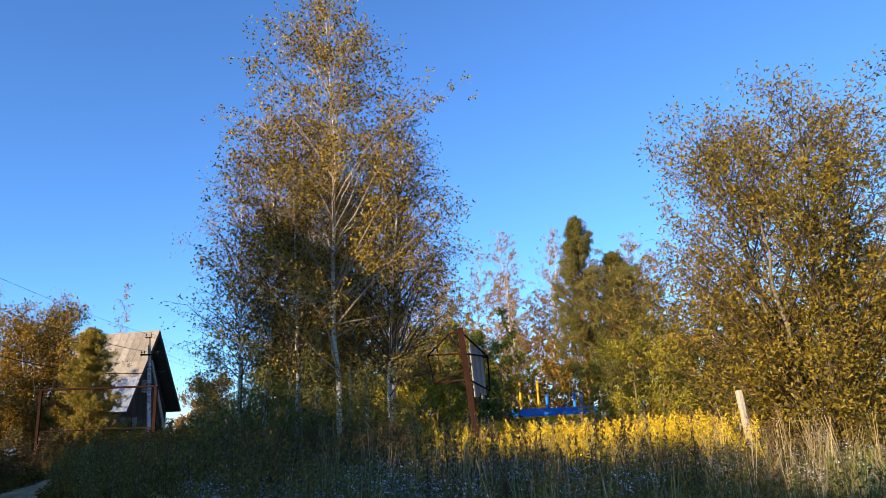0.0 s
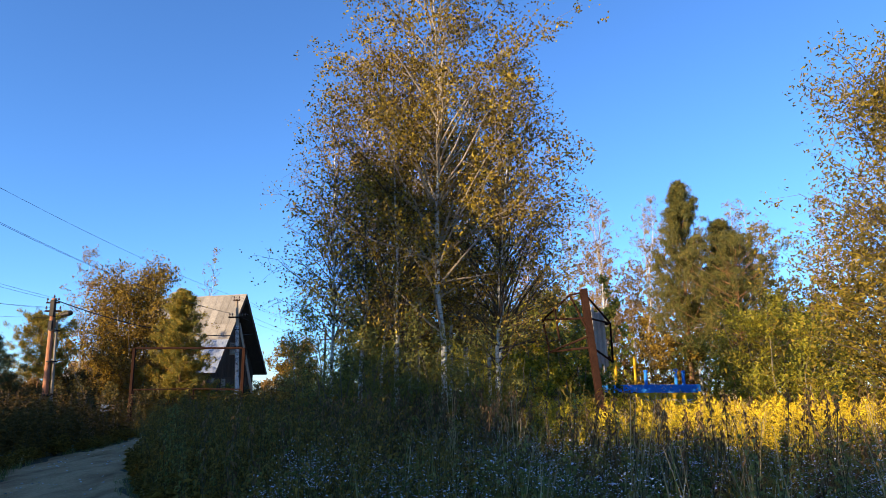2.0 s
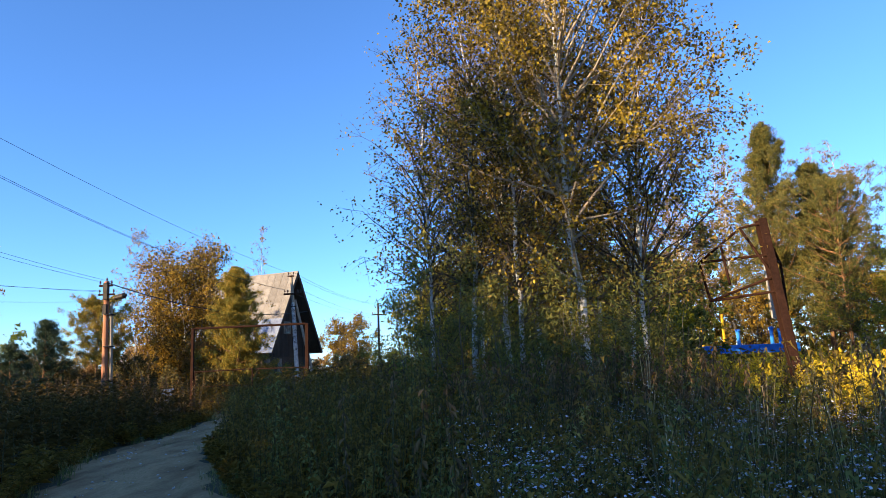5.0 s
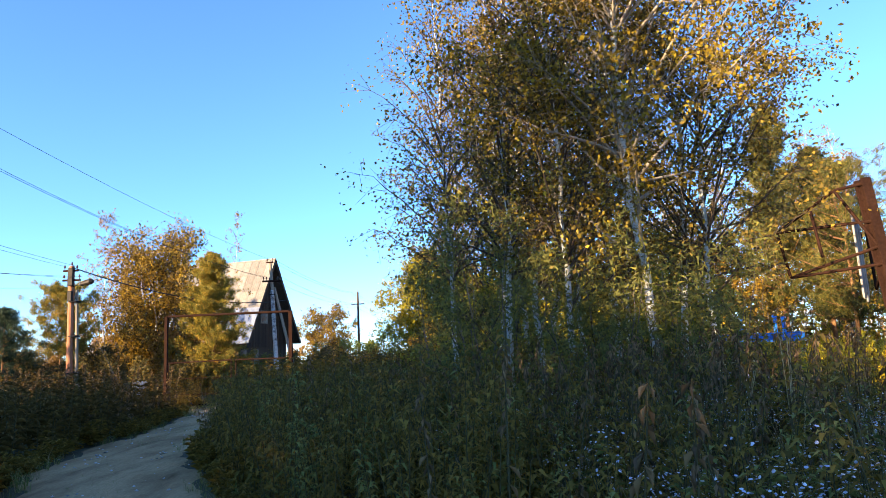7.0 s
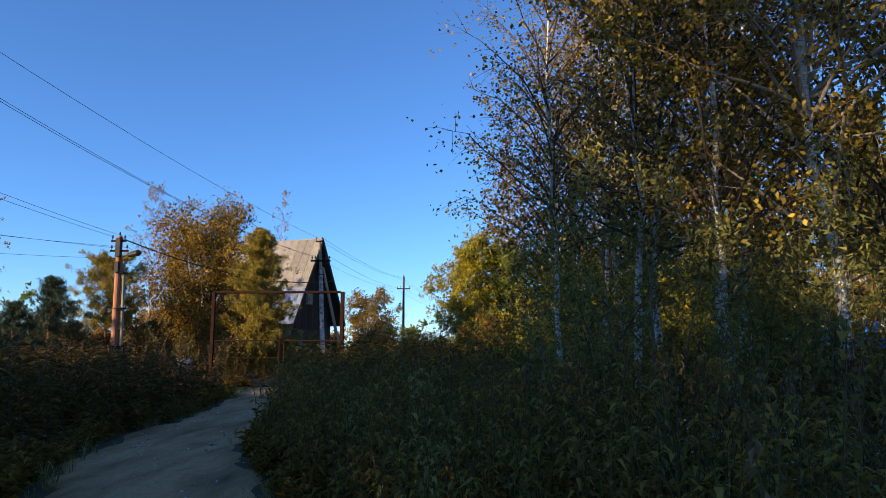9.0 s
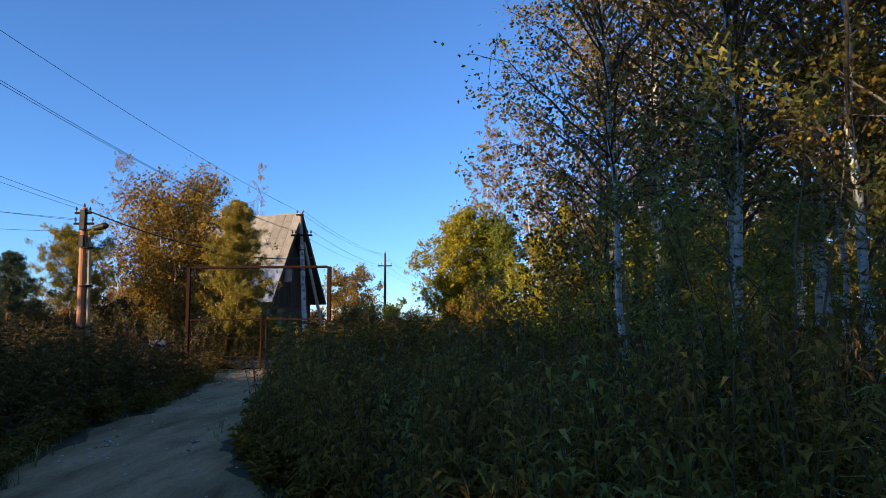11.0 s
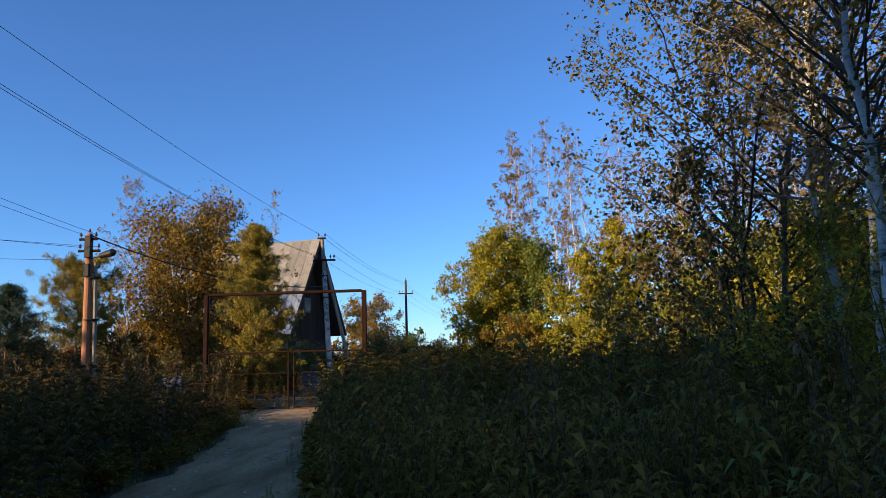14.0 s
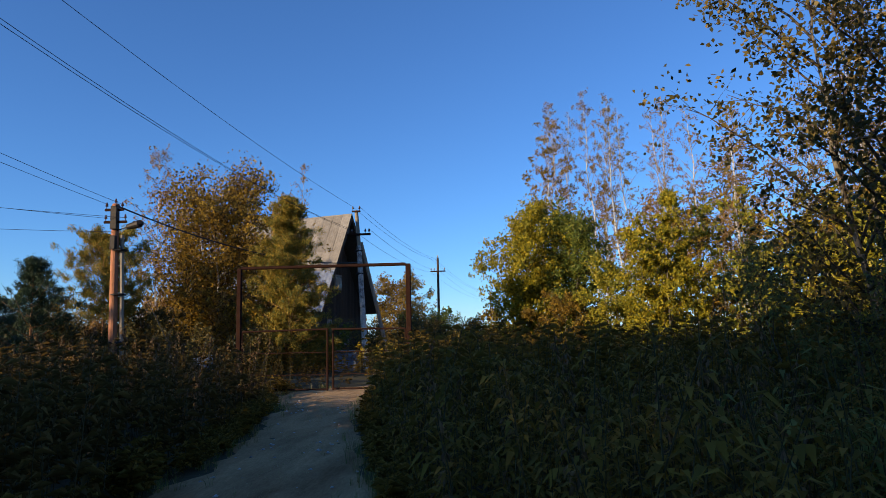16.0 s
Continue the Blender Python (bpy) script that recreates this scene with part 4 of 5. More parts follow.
                ob.matrix_local = on(back + (c + .5) * wu - .05, (r + .5) * hv, .035 + .004 * ((r + c) % 2))
        part("verge_board", box(.04, run, .22, on(.06, run / 2, -.06), .008), M_PLANK, root)
    part("ridge_cap", rod((back - .1, 0, top + .03), (.08, 0, top + .03), .07, sides=8), M_SLATE, root)
    part("chimney", box(.5, .5, 1.5, Matrix.Translation((-7.4, .5, top - .1)), .02), M_GREYBOARD, root)


house()


def cabin():
    root = thing("cabin", "low dark cabin with a pale tin roof behind the trees", "house", pose(-12.6, 19.6, 0, 0, 0, 8))
    part("wall", box(4.6, 4.2, 2.5, Matrix.Translation((0, 0, 1.35)), .02), M_PLANK, root)
    for s in (-1, 1):
        part("roof", box(5.2, 2.9, .08, Matrix.Translation((0, s * 1.2, 3.25)) @ Matrix.Rotation(-s * .62, 4, "X"), .01), M_SLATE, root)
    for x in (-2.2, -.7, .8, 2.2):
        part("porch_post", box(.12, .12, 2.4, Matrix.Translation((x, -3.3, 1.2)), .01), M_PALEBOARD, root)
    part("porch_roof", box(5.0, 1.7, .07, Matrix.Translation((0, -2.8, 2.55)) @ Matrix.Rotation(.2, 4, "X"), .01), M_PLANK, root)
    for x in (-1.2, 1.1):
        wn_ = part("window", box(1.1, .06, .95, Matrix.Translation((x, -2.11, 1.5)), .01), M_PALEBOARD, root)
        for dx in (-.25, .25):
            part("pane", box(.44, .02, .8, Matrix.Translation((x + dx, -2.145, 1.5)), .004), M_GLASS, wn_)


cabin()


# ---- old basketball stand ----
def hoop_stand():
    root = thing("basketball_stand", "leaning rusty basketball stand with a broken board", "sports stand", pose(0, 0, 0))
    base, head = Vector((14.46, -20.75, -.1)), Vector((14.08, -20.72, 3.56))
    col = head - base
    turn = Matrix.Translation((base + head) / 2) @ col.to_track_quat("Z", "Y").to_matrix().to_4x4()
    flange = merged(box(.025, .12, col.length, turn @ Matrix.Translation((-.085, 0, 0)), .004), box(.025, .12, col.length, turn @ Matrix.Translation((.085, 0, 0)), .004), box(.15, .02, col.length, turn, .004))
    part("column", flange, M_STEEL, root, "rusty steel channel column")
    A, B, C = Vector((13.48, -19.60, 3.09)), Vector((13.88, -20.42, 3.49)), head - Vector((0, 0, .06))
    A2, D, E2, F2 = Vector((13.60, -19.60, 2.44)), base.lerp(head, .76), base.lerp(head, .70), base.lerp(head, .85)
    # the frame mirrors itself behind the column
    R1, R2 = Vector((14.95, -19.30, 3.05)), Vector((14.95, -19.35, 2.25))
    bars = [(C, B), (B, A), (B, D), (A, F2), (A2, D), (A2, E2), (Vector((13.60, -20.30, 3.27)), Vector((13.66, -20.35, 2.62))), (A, A2),
            (C, R1), (R1, R2), (R2, E2), (R1, F2)]
    for a, b in bars:
        part("brace", rod(a, b, .021, sides=7), M_STEEL, root)
    along = Vector((.62, .78, 0)).normalized()
    yaw = math.atan2(along.y, along.x)
    for i in range(5):
        c = Vector((14.50, -19.75, 2.72)) + along * (.118 * i) + Vector((0, 0, -.05 * (i % 2)))
        part("board_plank", box(.11, .028, 1.22 - .08 * (i % 3), Matrix.Translation(c) @ Matrix.Rotation(yaw, 4, "Z") @ Matrix.Rotation(radians(-7), 4, "Y"), .006), M_GREYBOARD, root)
    for z in (3.05, 2.35):
        part("board_batten", box(.62, .05, .06, Matrix.Translation(Vector((14.74, -19.42, z))) @ Matrix.Rotation(yaw, 4, "Z"), .006), M_STEEL, root)


hoop_stand()

post = thing("old_post", "leaning grey weathered fence post", "post", pose(19.85, -21.95, 0, 0, -5, 0))
part("shaft", merged(box(.13, .12, 2.05, Matrix.Translation((0, 0, .95)), .025)), M_STUMP, post)


# ---- blue and yellow play boat ----
def play_boat():
    root = thing("play_structure", "wooden play structure painted blue, yellow and white", "playground", pose(0, 0, 0))
    x0, x1, y0, y1 = 20.75, 25.5, 2.7, 4.9
    for name, z0, z1, mat in (("lower_wall", 0, 1.28, M_WHITE), ("middle_band", 1.283, 1.60, M_YELLOW), ("upper_band", 1.603, 2.02, M_BLUE)):
        bm = merged(box(x1 - x0, .06, z1 - z0, Matrix.Translation(((x0 + x1) / 2, y0, (z0 + z1) / 2)), .01), box(x1 - x0, .06, z1 - z0, Matrix.Translation(((x0 + x1) / 2, y1, (z0 + z1) / 2)), .01),
                    box(.06, y1 - y0 - .07, z1 - z0, Matrix.Translation((x0 + .04, (y0 + y1) / 2, (z0 + z1) / 2)), .01), box(.06, y1 - y0 - .07, z1 - z0, Matrix.Translation((x1 - .04, (y0 + y1) / 2, (z0 + z1) / 2)), .01))
        part(name, bm, mat, root)
    for x, h in ((22.75, 2.78), (24.35, 2.84), (24.75, 2.74)):
        p = part("blue_post", merged(rod((x, 3.0, 1.9), (x, 3.0, h - .1), .085, sides=10), rod((x, 3.0, h - .12), (x, 3.0, h), .125, .11, 10)), M_BLUE, root)
    for x in (21.72, 22.8):
        part("yellow_post", rod((x, 4.97, 0), (x, 4.97, 3.66), .075, .07, 10), M_YELLOW, root)


play_boat()


# ---- weeds and grass ----
def plant_leafy(rng, h, n, ln, wd, up=.35, slot=1, rich=True):
    """A stem with lance-shaped leaves, bent at the middle. Gives verts, quads, slots."""
    k = 4 if rich else 3
    s = np.linspace(0, 1, k)
    bend = rng.normal(size=2) * .10 * h
    line = np.stack([bend[0] * s ** 2, bend[1] * s ** 2, h * s], 1)[None]
    v, f = tubes(line, (0.007 * (1 - .7 * s) * (h / 1.2))[None], 3)
    V, F, S = [v], [f], [np.zeros(len(f), int)]
    off = len(v)
    for i in range(n):
        u = rng.uniform(.18, 1.0)
        p = np.array([bend[0] * u ** 2, bend[1] * u ** 2, h * u])
        a = i * 2.4 + rng.uniform(-.4, .4)
        d = np.array([math.cos(a), math.sin(a), 0])
        sd = np.array([-math.sin(a), math.cos(a), 0])
        L = ln * rng.uniform(.6, 1.2) * (1.15 - .55 * u)
        W = wd * rng.uniform(.7, 1.2) * (1.15 - .5 * u)
        el = up + rng.uniform(-.3, .4)
        m1 = p + (d * math.cos(el) + np.array([0, 0, math.sin(el)])) * L * .5
        tip = m1 + (d * math.cos(el - .9) + np.array([0, 0, math.sin(el - .9)])) * L * .55
        lift = np.array([0, 0, .12 * W])
        if rich:
            V.append(np.array([p, m1 + sd * W * .5 + lift, m1, m1 - sd * W * .5 + lift, tip]))
            F.append(np.array([[0, 2, 1, 1], [0, 3, 2, 2], [1, 2, 4, 4], [2, 3, 4, 4]]) + off)
        else:
            V.append(np.array([p, m1 + sd * W * .55 + lift, tip, m1 - sd * W * .55 + lift]))
            F.append(np.array([[0, 2, 1, 1], [0, 3, 2, 2]]) + off)
        S.append(np.full(len(F[-1]), slot))
        off += len(V[-1])
    return V, F, S, off


def plume(rng, V, F, S, off, top, size, n, slot):
    """Arching sprays of small flowers at the head of a stem."""
    m = n
    a = rng.uniform(0, 2 * np.pi, m)
    u = rng.uniform(0, 1, m)
    r = size * .55 * (1 - u) ** .7 * rng.uniform(.15, 1, m)
    c = top + np.stack([np.cos(a) * r + .12 * size * u, np.sin(a) * r, size * (u * 1.1 - .35) + .12 * r], 1)
    v, f = leaf_cards(rng, c, size * .15, size * .085, folded=False)
    V.append(v)
    F.append(np.column_stack([f, f[:, 2]]) + off)
    S.append(np.full(len(f), slot))
    return off + len(v)


def blossoms(rng, V, F, S, off, centres, r, slot):
    for c in centres:
        k = 6
        a = np.arange(k) * 2 * np.pi / k + rng.uniform(0, 1)
        tilt = rng.normal(size=3) * .35 + np.array([0, -.25, 1])
        tilt /= np.linalg.norm(tilt)
        u = np.cross(tilt, [1, .2, 0])
        u /= np.linalg.norm(u)
        w = np.cross(tilt, u)
        rr = r * rng.uniform(.75, 1.25)
        ring = c + rr * (np.cos(a)[:, None] * u + np.sin(a)[:, None] * w) + tilt * .004
        V.append(np.concatenate([ring, [c]]))
        F.append(np.array([[0, 1, 2, 6], [2, 3, 4, 6], [4, 5, 0, 6]]) + off)
        S.append(np.full(3, slot))
        off += 7
    return off


def grass_tuft(rng, h, n):
    V, F, S = [], [], []
    off = 0
    for i in range(n):
        a = rng.uniform(0, 2 * np.pi)
        d = np.array([math.cos(a), math.sin(a), 0])
        sd = np.array([-math.sin(a), math.cos(a), 0])
        L = h * rng.uniform(.55, 1.15)
        b = rng.uniform(.1, .75)
        p0 = rng.normal(size=3) * .04
        p0[2] = 0
        w = .0075 * rng.uniform(.6, 1.3)
        pts = [p0 + d * b * L * s ** 2 + np.array([0, 0, L * s * (1 - .35 * b * s)]) for s in (0, .55, 1)]
        ws = (w, w * .9, .0008)
        V.append(np.array([q for p, ww in zip(pts, ws) for q in (p - sd * ww, p + sd * ww)]))
        F.append(np.array([[0, 1, 3, 2], [2, 3, 5, 4]]) + off)
        S.append(np.full(2, 0 if rng.uniform() < .75 else 1))
        off += 6
    return V, F, S, off


def pack(t):
    V, F, S, _ = t
    return np.concatenate(V), np.concatenate(F), np.concatenate(S)


def sow(name, label, templates, places, scales, mats, seed, category="plants"):
    """Many plants of one kind as one object: each place takes a random template, turn and size."""
    rng = np.random.default_rng(seed)
    pick = rng.integers(0, len(templates), len(places))
    V, F, S = [], [], []
    off = 0
    for ti, (v, f, s) in enumerate(templates):
        ids = np.nonzero(pick == ti)[0]
        if not len(ids):
            continue
        a = rng.uniform(0, 2 * np.pi, len(ids))
        c, sn = np.cos(a), np.sin(a)
        sc = scales[ids] * rng.uniform(.8, 1.2, len(ids))
        X = (v[None, :, 0] * c[:, None] - v[None, :, 1] * sn[:, None]) * sc[:, None] + places[ids, 0:1]
        Y = (v[None, :, 0] * sn[:, None] + v[None, :, 1] * c[:, None]) * sc[:, None] + places[ids, 1:2]
        lean = rng.normal(size=(len(ids), 2)) * .06
        Z = v[None, :, 2] * sc[:, None]
        X = X + lean[:, :1] * Z
        Y = Y + lean[:, 1:] * Z
        Z = Z + rise_of(places[ids, 0], places[ids, 1])[:, None] - .01
        V.append(np.stack([X, Y, Z], -1).reshape(-1, 3))
        F.append((f[None] + (np.arange(len(ids)) * len(v))[:, None, None]).reshape(-1, 4) + off)
        S.append(np.tile(s, len(ids)))
        off += len(ids) * len(v)
    V, F, S = np.concatenate(V), np.concatenate(F), np.concatenate(S)
    tri = F[:, 2] == F[:, 3]
    # triangles first repeated their last corner: split every quad into triangles
    T = np.concatenate([F[:, :3], F[~tri][:, [0, 2, 3]]])
    ST = np.concatenate([S, S[~tri]])
    ob = new(name, mesh_np(name, V, T, mats, ST))
    return tagged(ob, label, category, kind="stuff")


def field(rng, n, x0, x1, y0, y1, keep):
    x, y = rng.uniform(x0, x1, n), rng.uniform(y0, y1, n)
    c, w = lane_at(y)
    ok = (np.abs(x - c) > w * 1.02 + .12 + .25 * rng.uniform(size=n)) & keep(x, y)
    return np.stack([x[ok], y[ok]], 1)


def clump(x, y, s, seed):
    """Patchiness of the field, 0 to 1."""
    return .5 + .25 * (np.sin(x * s + seed) * np.cos(y * s * 1.13 + seed * 2) + np.sin((x + y) * s * .61 + seed * 3) + .6 * np.sin((x - 1.7 * y) * s * 1.9 + seed)) / 1.3


rs = np.random.default_rng(31)
SIDE = lambda x, y: x > lane_at(y)[0]
weed_t = [pack(plant_leafy(rs, h, n, .165, .042)) for h, n in ((1.2, 34), (1.35, 38), (1.1, 32), (1.25, 36), (1.0, 30), (1.3, 36))]
weed_far = [pack(plant_leafy(rs, h, n, .20, .055, rich=False)) for h, n in ((1.2, 20), (1.35, 22), (1.1, 18), (1.25, 20))]
broad_t = [pack(plant_leafy(rs, h, n, .19, .046, .25)) for h, n in ((.95, 22), (1.1, 24), (.85, 20), (1.05, 24))]
broad_far = [pack(plant_leafy(rs, h, n, .19, .05, .25, rich=False)) for h, n in ((.95, 20), (1.1, 22), (.85, 18))]
rust_t = [pack(plant_leafy(rs, h, n, .095, .02, -.6, rich=False)) for h, n in ((1.1, 34), (1.3, 40), (1.2, 36))]
gold_t, aster_t = [], []
for h in (1.15, 1.3, 1.05, 1.25, 1.2):
    V, F, S, o = plant_leafy(rs, h, 16, .12, .026, .3, rich=False)
    plume(rs, V, F, S, o, np.array([0, 0, h]) + np.array([V[0][-1][0], V[0][-1][1], 0]), .27, 72, 2)
    gold_t.append(pack((V, F, S, o)))
for h in (.75, .85, .7, .9, .8):
    V, F, S, o = plant_leafy(rs, h, 14, .11, .024, .4, rich=False)
    m = 32
    a = rs.uniform(0, 2 * np.pi, m)
    r = .17 * np.sqrt(rs.uniform(0, 1, m))
    cs = np.stack([np.cos(a) * r, np.sin(a) * r, h * rs.uniform(.78, 1.08, m)], 1)
    blossoms(rs, V, F, S, o, cs, .0078, 2)
    aster_t.append(pack((V, F, S, o)))
grass_t = [pack(grass_tuft(rs, h, 12)) for h in (.7, .9, 1.05, .8)]
short_t = [pack(grass_tuft(rs, h, 8)) for h in (.7, .9)]
dry_t = []
for h in (1.2, 1.35, 1.05):
    V, F, S, o = grass_tuft(rs, h * .7, 6)
    for q in range(3):
        k = 3
        s = np.linspace(0, 1, k)
        b = rs.normal(size=2) * .12
        v, f = tubes(np.stack([b[0] * s ** 2, b[1] * s ** 2, h * s], 1)[None], np.full((1, k), .0035), 3)
        V.append(v)
        F.append(f + o)
        S.append(np.full(len(f), 1))
        o += len(v)
        o = plume(rs, V, F, S, o, np.array([b[0], b[1], h]), .13, 14, 1)
    dry_t.append(pack((V, F, S, o)))


def thin(x, p):
    return rs.uniform(size=len(x)) < p


# right of the lane
P = field(rs, 3600, 3, 12, -29, -13, lambda x, y: SIDE(x, y) & thin(x, .3 + .8 * clump(x, y, .8, 1)))
sow("tall_weeds", "dense tall green weeds with narrow leaves", weed_t, P, np.where((P[:, 1] > -21) | (P[:, 0] < lane_at(P[:, 1])[0] + 4.2), 1.05, .66) * np.minimum(.6 + .6 * clump(P[:, 0], P[:, 1], 1.3, 2), 1.02), [M_STEM, M_WEED], 1)
P = field(rs, 3000, 0, 18, -14, -1, lambda x, y: SIDE(x, y) & thin(x, .4 + .6 * clump(x, y, .8, 1)))
sow("tall_weeds", "dense tall dark weeds below the tree row", weed_far, P, np.full(len(P), 1.15), [M_STEM, M_WEED], 15)
P = field(rs, 4200, 2, 18, -30, -5, lambda x, y: SIDE(x, y) & (clump(x, y, .6, 4) > .42))
sow("broad_weeds", "broad-leaved green weeds beside the lane", broad_t, P, np.where(P[:, 1] > -24, 1.05, .8) * (.6 + .75 * clump(P[:, 0], P[:, 1], 1.0, 7)), [M_STEM, M_NETTLE], 2)
P = field(rs, 2500, 13.0, 21, -25.5, -12, lambda x, y: (clump(x, y, .5, 2) > .30) & (y > -24.6 + .4 * np.sin(x)) & ((x < 18.6) | (y > -20)))
sow("goldenrod", "tall goldenrod with bright yellow plumes", gold_t, P, .74 + .22 * clump(P[:, 0], P[:, 1], .9, 3), [M_STEM, M_FRESH, M_GOLDENROD], 3, "flowers")
P = np.concatenate([field(rs, 1300, 8.0, 22, -31, -20.5, lambda x, y: SIDE(x, y) & (clump(x, y, 1.1, 5) > .6)), field(rs, 480, 9.4, 15, -28.4, -21.8, lambda x, y: SIDE(x, y) & (clump(x, y, 1.7, 2) > .4))])
sow("wild_asters", "wild asters with small pale blue flowers", aster_t, P, .85 + .3 * clump(P[:, 0], P[:, 1], 2, 3), [M_STEM, M_FRESH, M_ASTER], 4, "flowers")
P = field(rs, 2500, 9, 25, -32, -14, lambda x, y: SIDE(x, y) & thin(x, .3 + clump(x, y, .9, 6)))
sow("tall_grass", "tall uneven grass among the weeds", grass_t, P, .7 + .4 * clump(P[:, 0], P[:, 1], 1.1, 6), [M_GRASS, M_DRY], 5, "grass")
P = field(rs, 260, 11, 25, -28, -18, lambda x, y: SIDE(x, y))
sow("dry_stalks", "dry straw-coloured grass stalks with seed heads", dry_t, P, np.full(len(P), .95), [M_DRY, M_DRY], 6, "grass")
P = field(rs, 1900, 8, 20, -27, -12, lambda x, y: SIDE(x, y) & (clump(x, y, .9, 7) > .55))
sow("withered_weeds", "withered reddish brown weeds", rust_t, np.concatenate([P, field(rs, 900, 2.6, 11, -27, -7, lambda x, y: SIDE(x, y) & (clump(x, y, 1.2, 3) > .5))]), np.full(len(P) + 4000, 1.05), [M_STEM, M_RUST], 7)
P = np.concatenate([rs.normal(size=(110, 2)) * (.8, .7) + (10.9, -20.9), rs.normal(size=(70, 2)) * (.5, .5) + (12.0, -22.0), rs.normal(size=(60, 2)) * (.6, .4) + (9.7, -25.3)])
sow("withered_weeds", "patch of rusty brown withered willowherb", rust_t, P, np.where(P[:, 1] > -24, 1.1, .55), [M_STEM, M_RUST], 19)
reed_t = [pack(plant_leafy(rs, h, n, .46, .042, .7)) for h, n in ((1.15, 11), (1.3, 12), (1.0, 10))]
P = field(rs, 420, 6.0, 11.5, -23, -15, lambda x, y: SIDE(x, y) & (clump(x, y, 1.4, 9) > .48) & (x > lane_at(y)[0] + 2.2))
sow("reeds", "pale green reeds with long drooping leaves", reed_t, P, np.full(len(P), 1.0), [M_STEM, M_FRESH], 20)
P = field(rs, 900, 4.5, 15, -29, -19, lambda x, y: SIDE(x, y) & (clump(x, y, 1.9, 11) > .5))
sow("tall_weeds", "scattered light green weeds among darker ones", weed_t, P, .7 + .35 * clump(P[:, 0], P[:, 1], 1.3, 2), [M_STEM, M_FRESH], 21)
# left of the lane
P = field(rs, 4200, -16, 5, -25, 3, lambda x, y: ~SIDE(x, y) & thin(x, .3 + .8 * clump(x, y, .7, 3)) & (x > -9 + .5 * (-y - 6)))
sow("tall_weeds", "dense tall dark weeds left standing by the lane", weed_far, P, (.95 + .35 * clump(P[:, 0], P[:, 1], .5, 9)) * np.where((P[:, 0] > -7.5) & (P[:, 1] > -5.5), .5, 1.0), [M_STEM, M_DULL], 8)
P = field(rs, 2600, -16, 5, -25, 3, lambda x, y: ~SIDE(x, y) & (clump(x, y, .6, 8) > .48) & (x > -9 + .5 * (-y - 6)))
sow("broad_weeds", "broad-leaved weeds with a few yellow leaves", broad_far, P, 1.15 * np.where((P[:, 0] > -7.5) & (P[:, 1] > -5.5), .5, 1.0), [M_STEM, M_DULL], 9)
P = field(rs, 1500, -16, 3, -12, 4, lambda x, y: ~SIDE(x, y) & (clump(x, y, .8, 6) > .5))
sow("withered_weeds", "withered reddish weeds in front of the fence", rust_t, P, 1.2 * np.where((P[:, 0] > -7.5) & (P[:, 1] > -5.5), .45, 1.0), [M_STEM, M_RUST], 10)
# beyond the gate and along the wood
P = field(rs, 1500, -18, 9, 1.5, 14, lambda x, y: (np.abs(x + 1) > 1.5) | (y > 6.5))
sow("tall_weeds", "weeds behind the gate", weed_far, P, np.full(len(P), .8), [M_STEM, M_WEED], 11)
P = field(rs, 60, -.6, 2.2, 7.5, 10.5, lambda x, y: x > -9)
sow("goldenrod", "sunlit yellow weeds at the foot of the pole", gold_t, P, np.full(len(P), .8), [M_STEM, M_WEED, M_GOLDENROD], 12, "flowers")
P = field(rs, 2000, 12, 34, -14, 12, lambda x, y: thin(x, .9))
sow("tall_weeds", "weeds along the edge of the wood", weed_far, P, np.full(len(P), .9), [M_STEM, M_WEED], 13)
# short grass at the lane's edges
yy = rs.uniform(-32, 2, 2200)
cc, ww = lane_at(yy)
sd = np.where(rs.uniform(size=2200) < .5, -1, 1)
P = np.stack([cc + sd * (ww * 1.0 + rs.normal(.2, .26, 2200)), yy], 1)
P = P[clump(P[:, 0], P[:, 1], 1.6, 12) > .42]
sow("verge_grass", "short trodden grass along the edges of the lane", short_t, P, .2 + .26 * rs.uniform(size=len(P)), [M_GRASS, M_DRY], 14, "grass")
# low leafy weeds at the lane's edges
low_t = [pack(plant_leafy(rs, h, n, .30, .11, .5, rich=False)) for h, n in ((.8, 14), (.95, 16), (.7, 12))]
yy = rs.uniform(-31, 1, 2600)
cc, ww = lane_at(yy)
sd = np.where(rs.uniform(size=2600) < .5, -1, 1)
P = np.stack([cc + sd * (ww * 1.04 + np.abs(rs.normal(.08, .28, 2600))), yy], 1)
P = P[clump(P[:, 0], P[:, 1], 1.3, 5) > .3]
sow("verge_weeds", "low leafy green weeds along the edges of the lane", low_t, P, .22 + .5 * clump(P[:, 0], P[:, 1], 2.1, 8) * rs.uniform(.5, 1.2, len(P)), [M_STEM, M_WEED], 18)
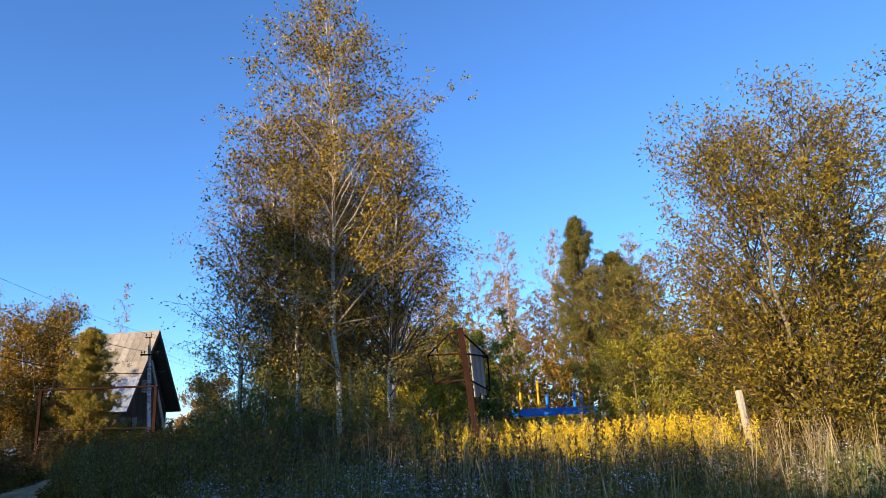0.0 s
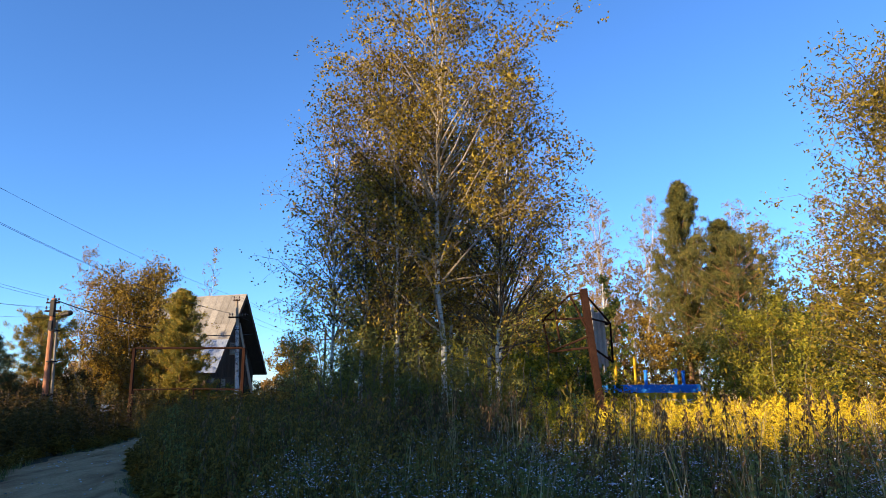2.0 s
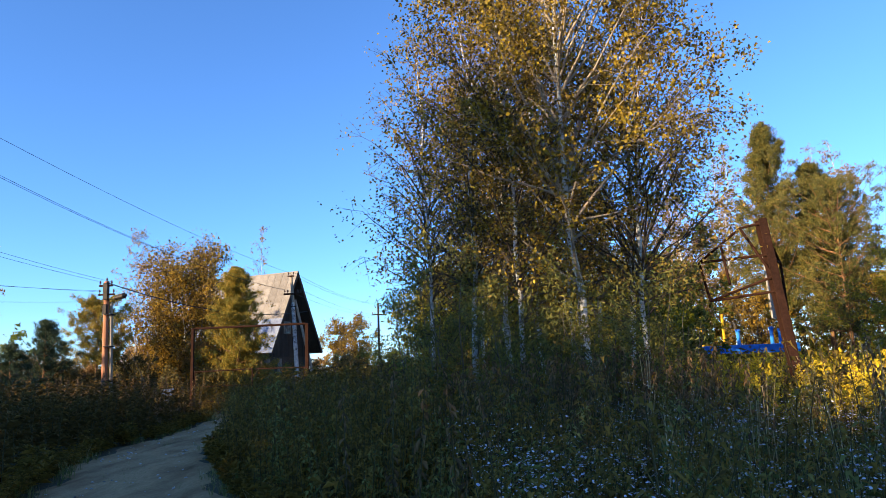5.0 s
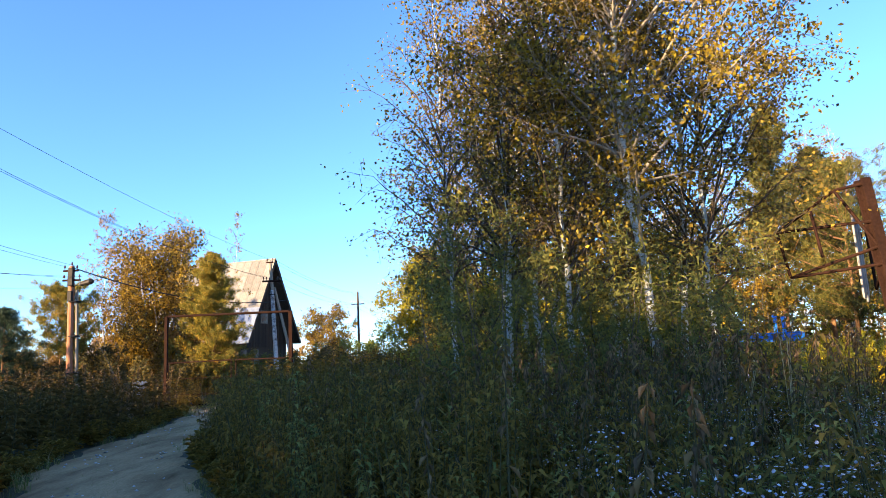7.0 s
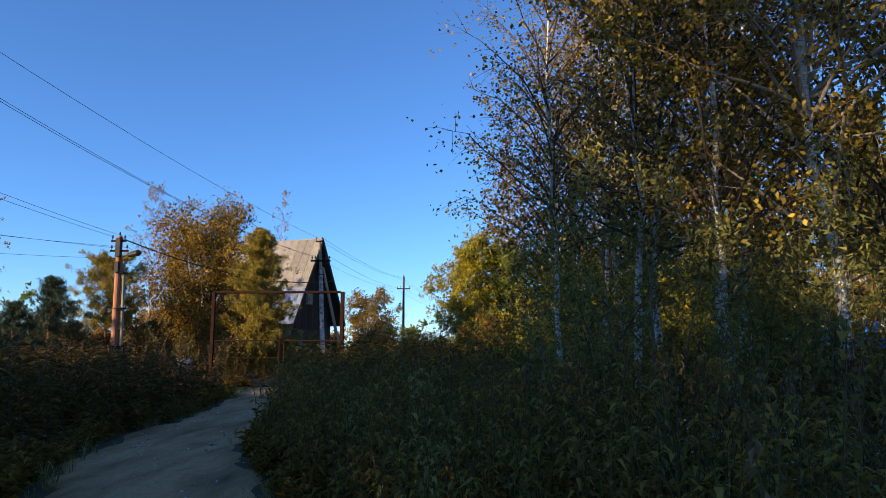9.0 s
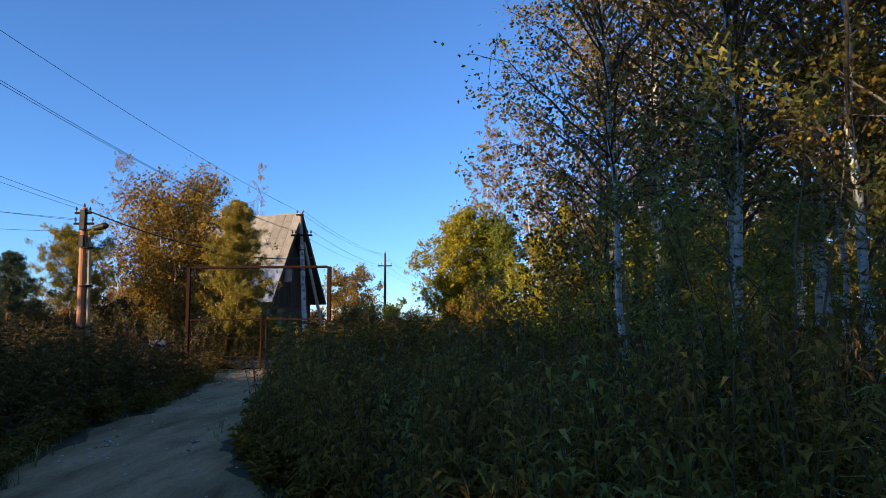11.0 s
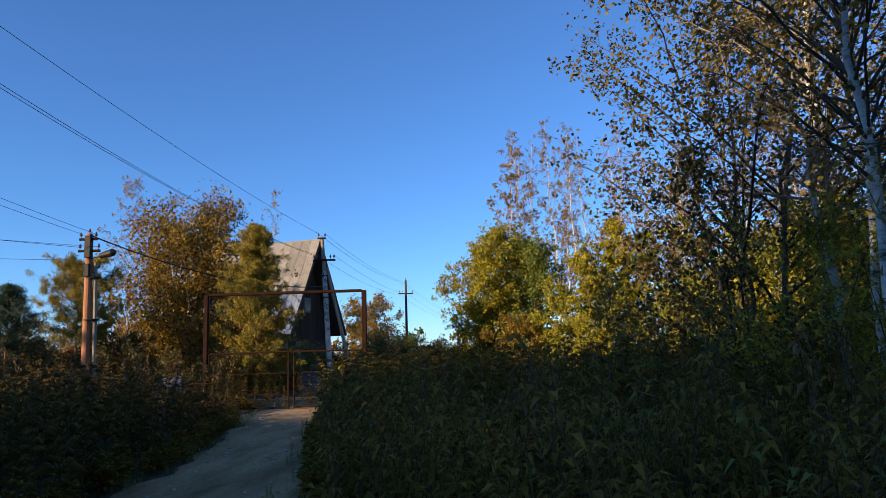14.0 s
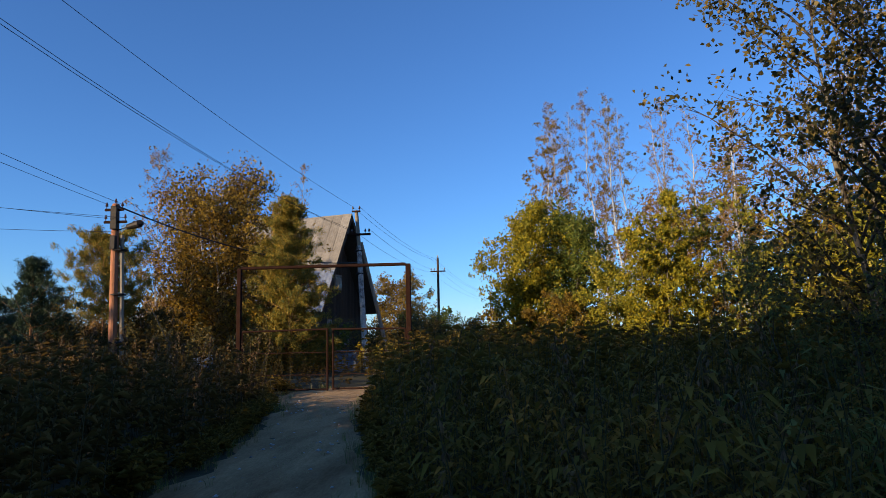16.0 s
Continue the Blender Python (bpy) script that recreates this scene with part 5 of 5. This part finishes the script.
# stones on the lane
yy = rs.uniform(-31, 2, 900)
cc, ww = lane_at(yy)
P = np.stack([cc + ww * rs.normal(size=900) * .42, yy], 1)
stone_t = []
for q in range(4):
    u = rs.normal(size=(6, 3))
    oct_v = np.array([[1, 0, 0], [-1, 0, 0], [0, 1, 0], [0, -1, 0], [0, 0, .6], [0, 0, -.4]]) * (1 + .25 * u) * .022
    oct_v[:, 2] += .03
    oct_f = np.array([[0, 2, 4, 4], [2, 1, 4, 4], [1, 3, 4, 4], [3, 0, 4, 4], [2, 0, 5, 5], [1, 2, 5, 5], [3, 1, 5, 5], [0, 3, 5, 5]])
    stone_t.append((oct_v, oct_f, np.zeros(8, int)))
sow("lane_stones", "small pale stones trodden into the lane", stone_t, P, rs.uniform(.5, 1.5, 900), [M_CONCRETE], 16, "stones")
# grass down the middle of the lane
yy = rs.uniform(-21, -1.5, 700)
cc, ww = lane_at(yy)
P = np.stack([cc + ww * rs.normal(size=700) * .14, yy], 1)
P = P[clump(P[:, 0] * .4, P[:, 1], 1.5, 4) > .45]
sow("lane_grass", "worn dry grass between the wheel ruts", short_t, P, np.full(len(P), .15), [M_GRASS, M_DRY], 17, "grass")
# odds and ends in the yard
sheet = thing("metal_sheet", "pale blue metal sheet leaning among the weeds", "sheet", pose(-4.9, 2.6, 0, 0, 0, 12))
part("sheet", box(.65, .03, .6, Matrix.Translation((0, 0, .85)) @ Matrix.Rotation(.12, 4, "X"), .006), M_TIN, sheet)
part("prop", rod((0, .35, -.02), (0, .02, 1.0), .03, sides=7), M_POLE, sheet)
# a pale blue sign-like panel, built as an invented lidded box
cover = thing("pale_blue_box", "pale blue lidded box in place of a sign-like panel beside the pole", "well", pose(-1.75, 11.9, 0))
part("housing", box(1.1, .9, .95, Matrix.Translation((0, 0, .5)), .02), M_TIN, cover)
part("lid", box(1.25, 1.05, .06, Matrix.Translation((0, 0, 1.01)), .01), M_GREYBOARD, cover)
for x, y, h in ((3.34, 14.0, 1.7), (3.8, 14.1, 1.85)):
    pst = thing("fence_post", "rusty fence post in the weeds", "post", pose(x, y, 0))
    part("shaft", rod((0, 0, -.05), (.02, 0, h), .05, .045, 8), M_POLE_RED, pst)
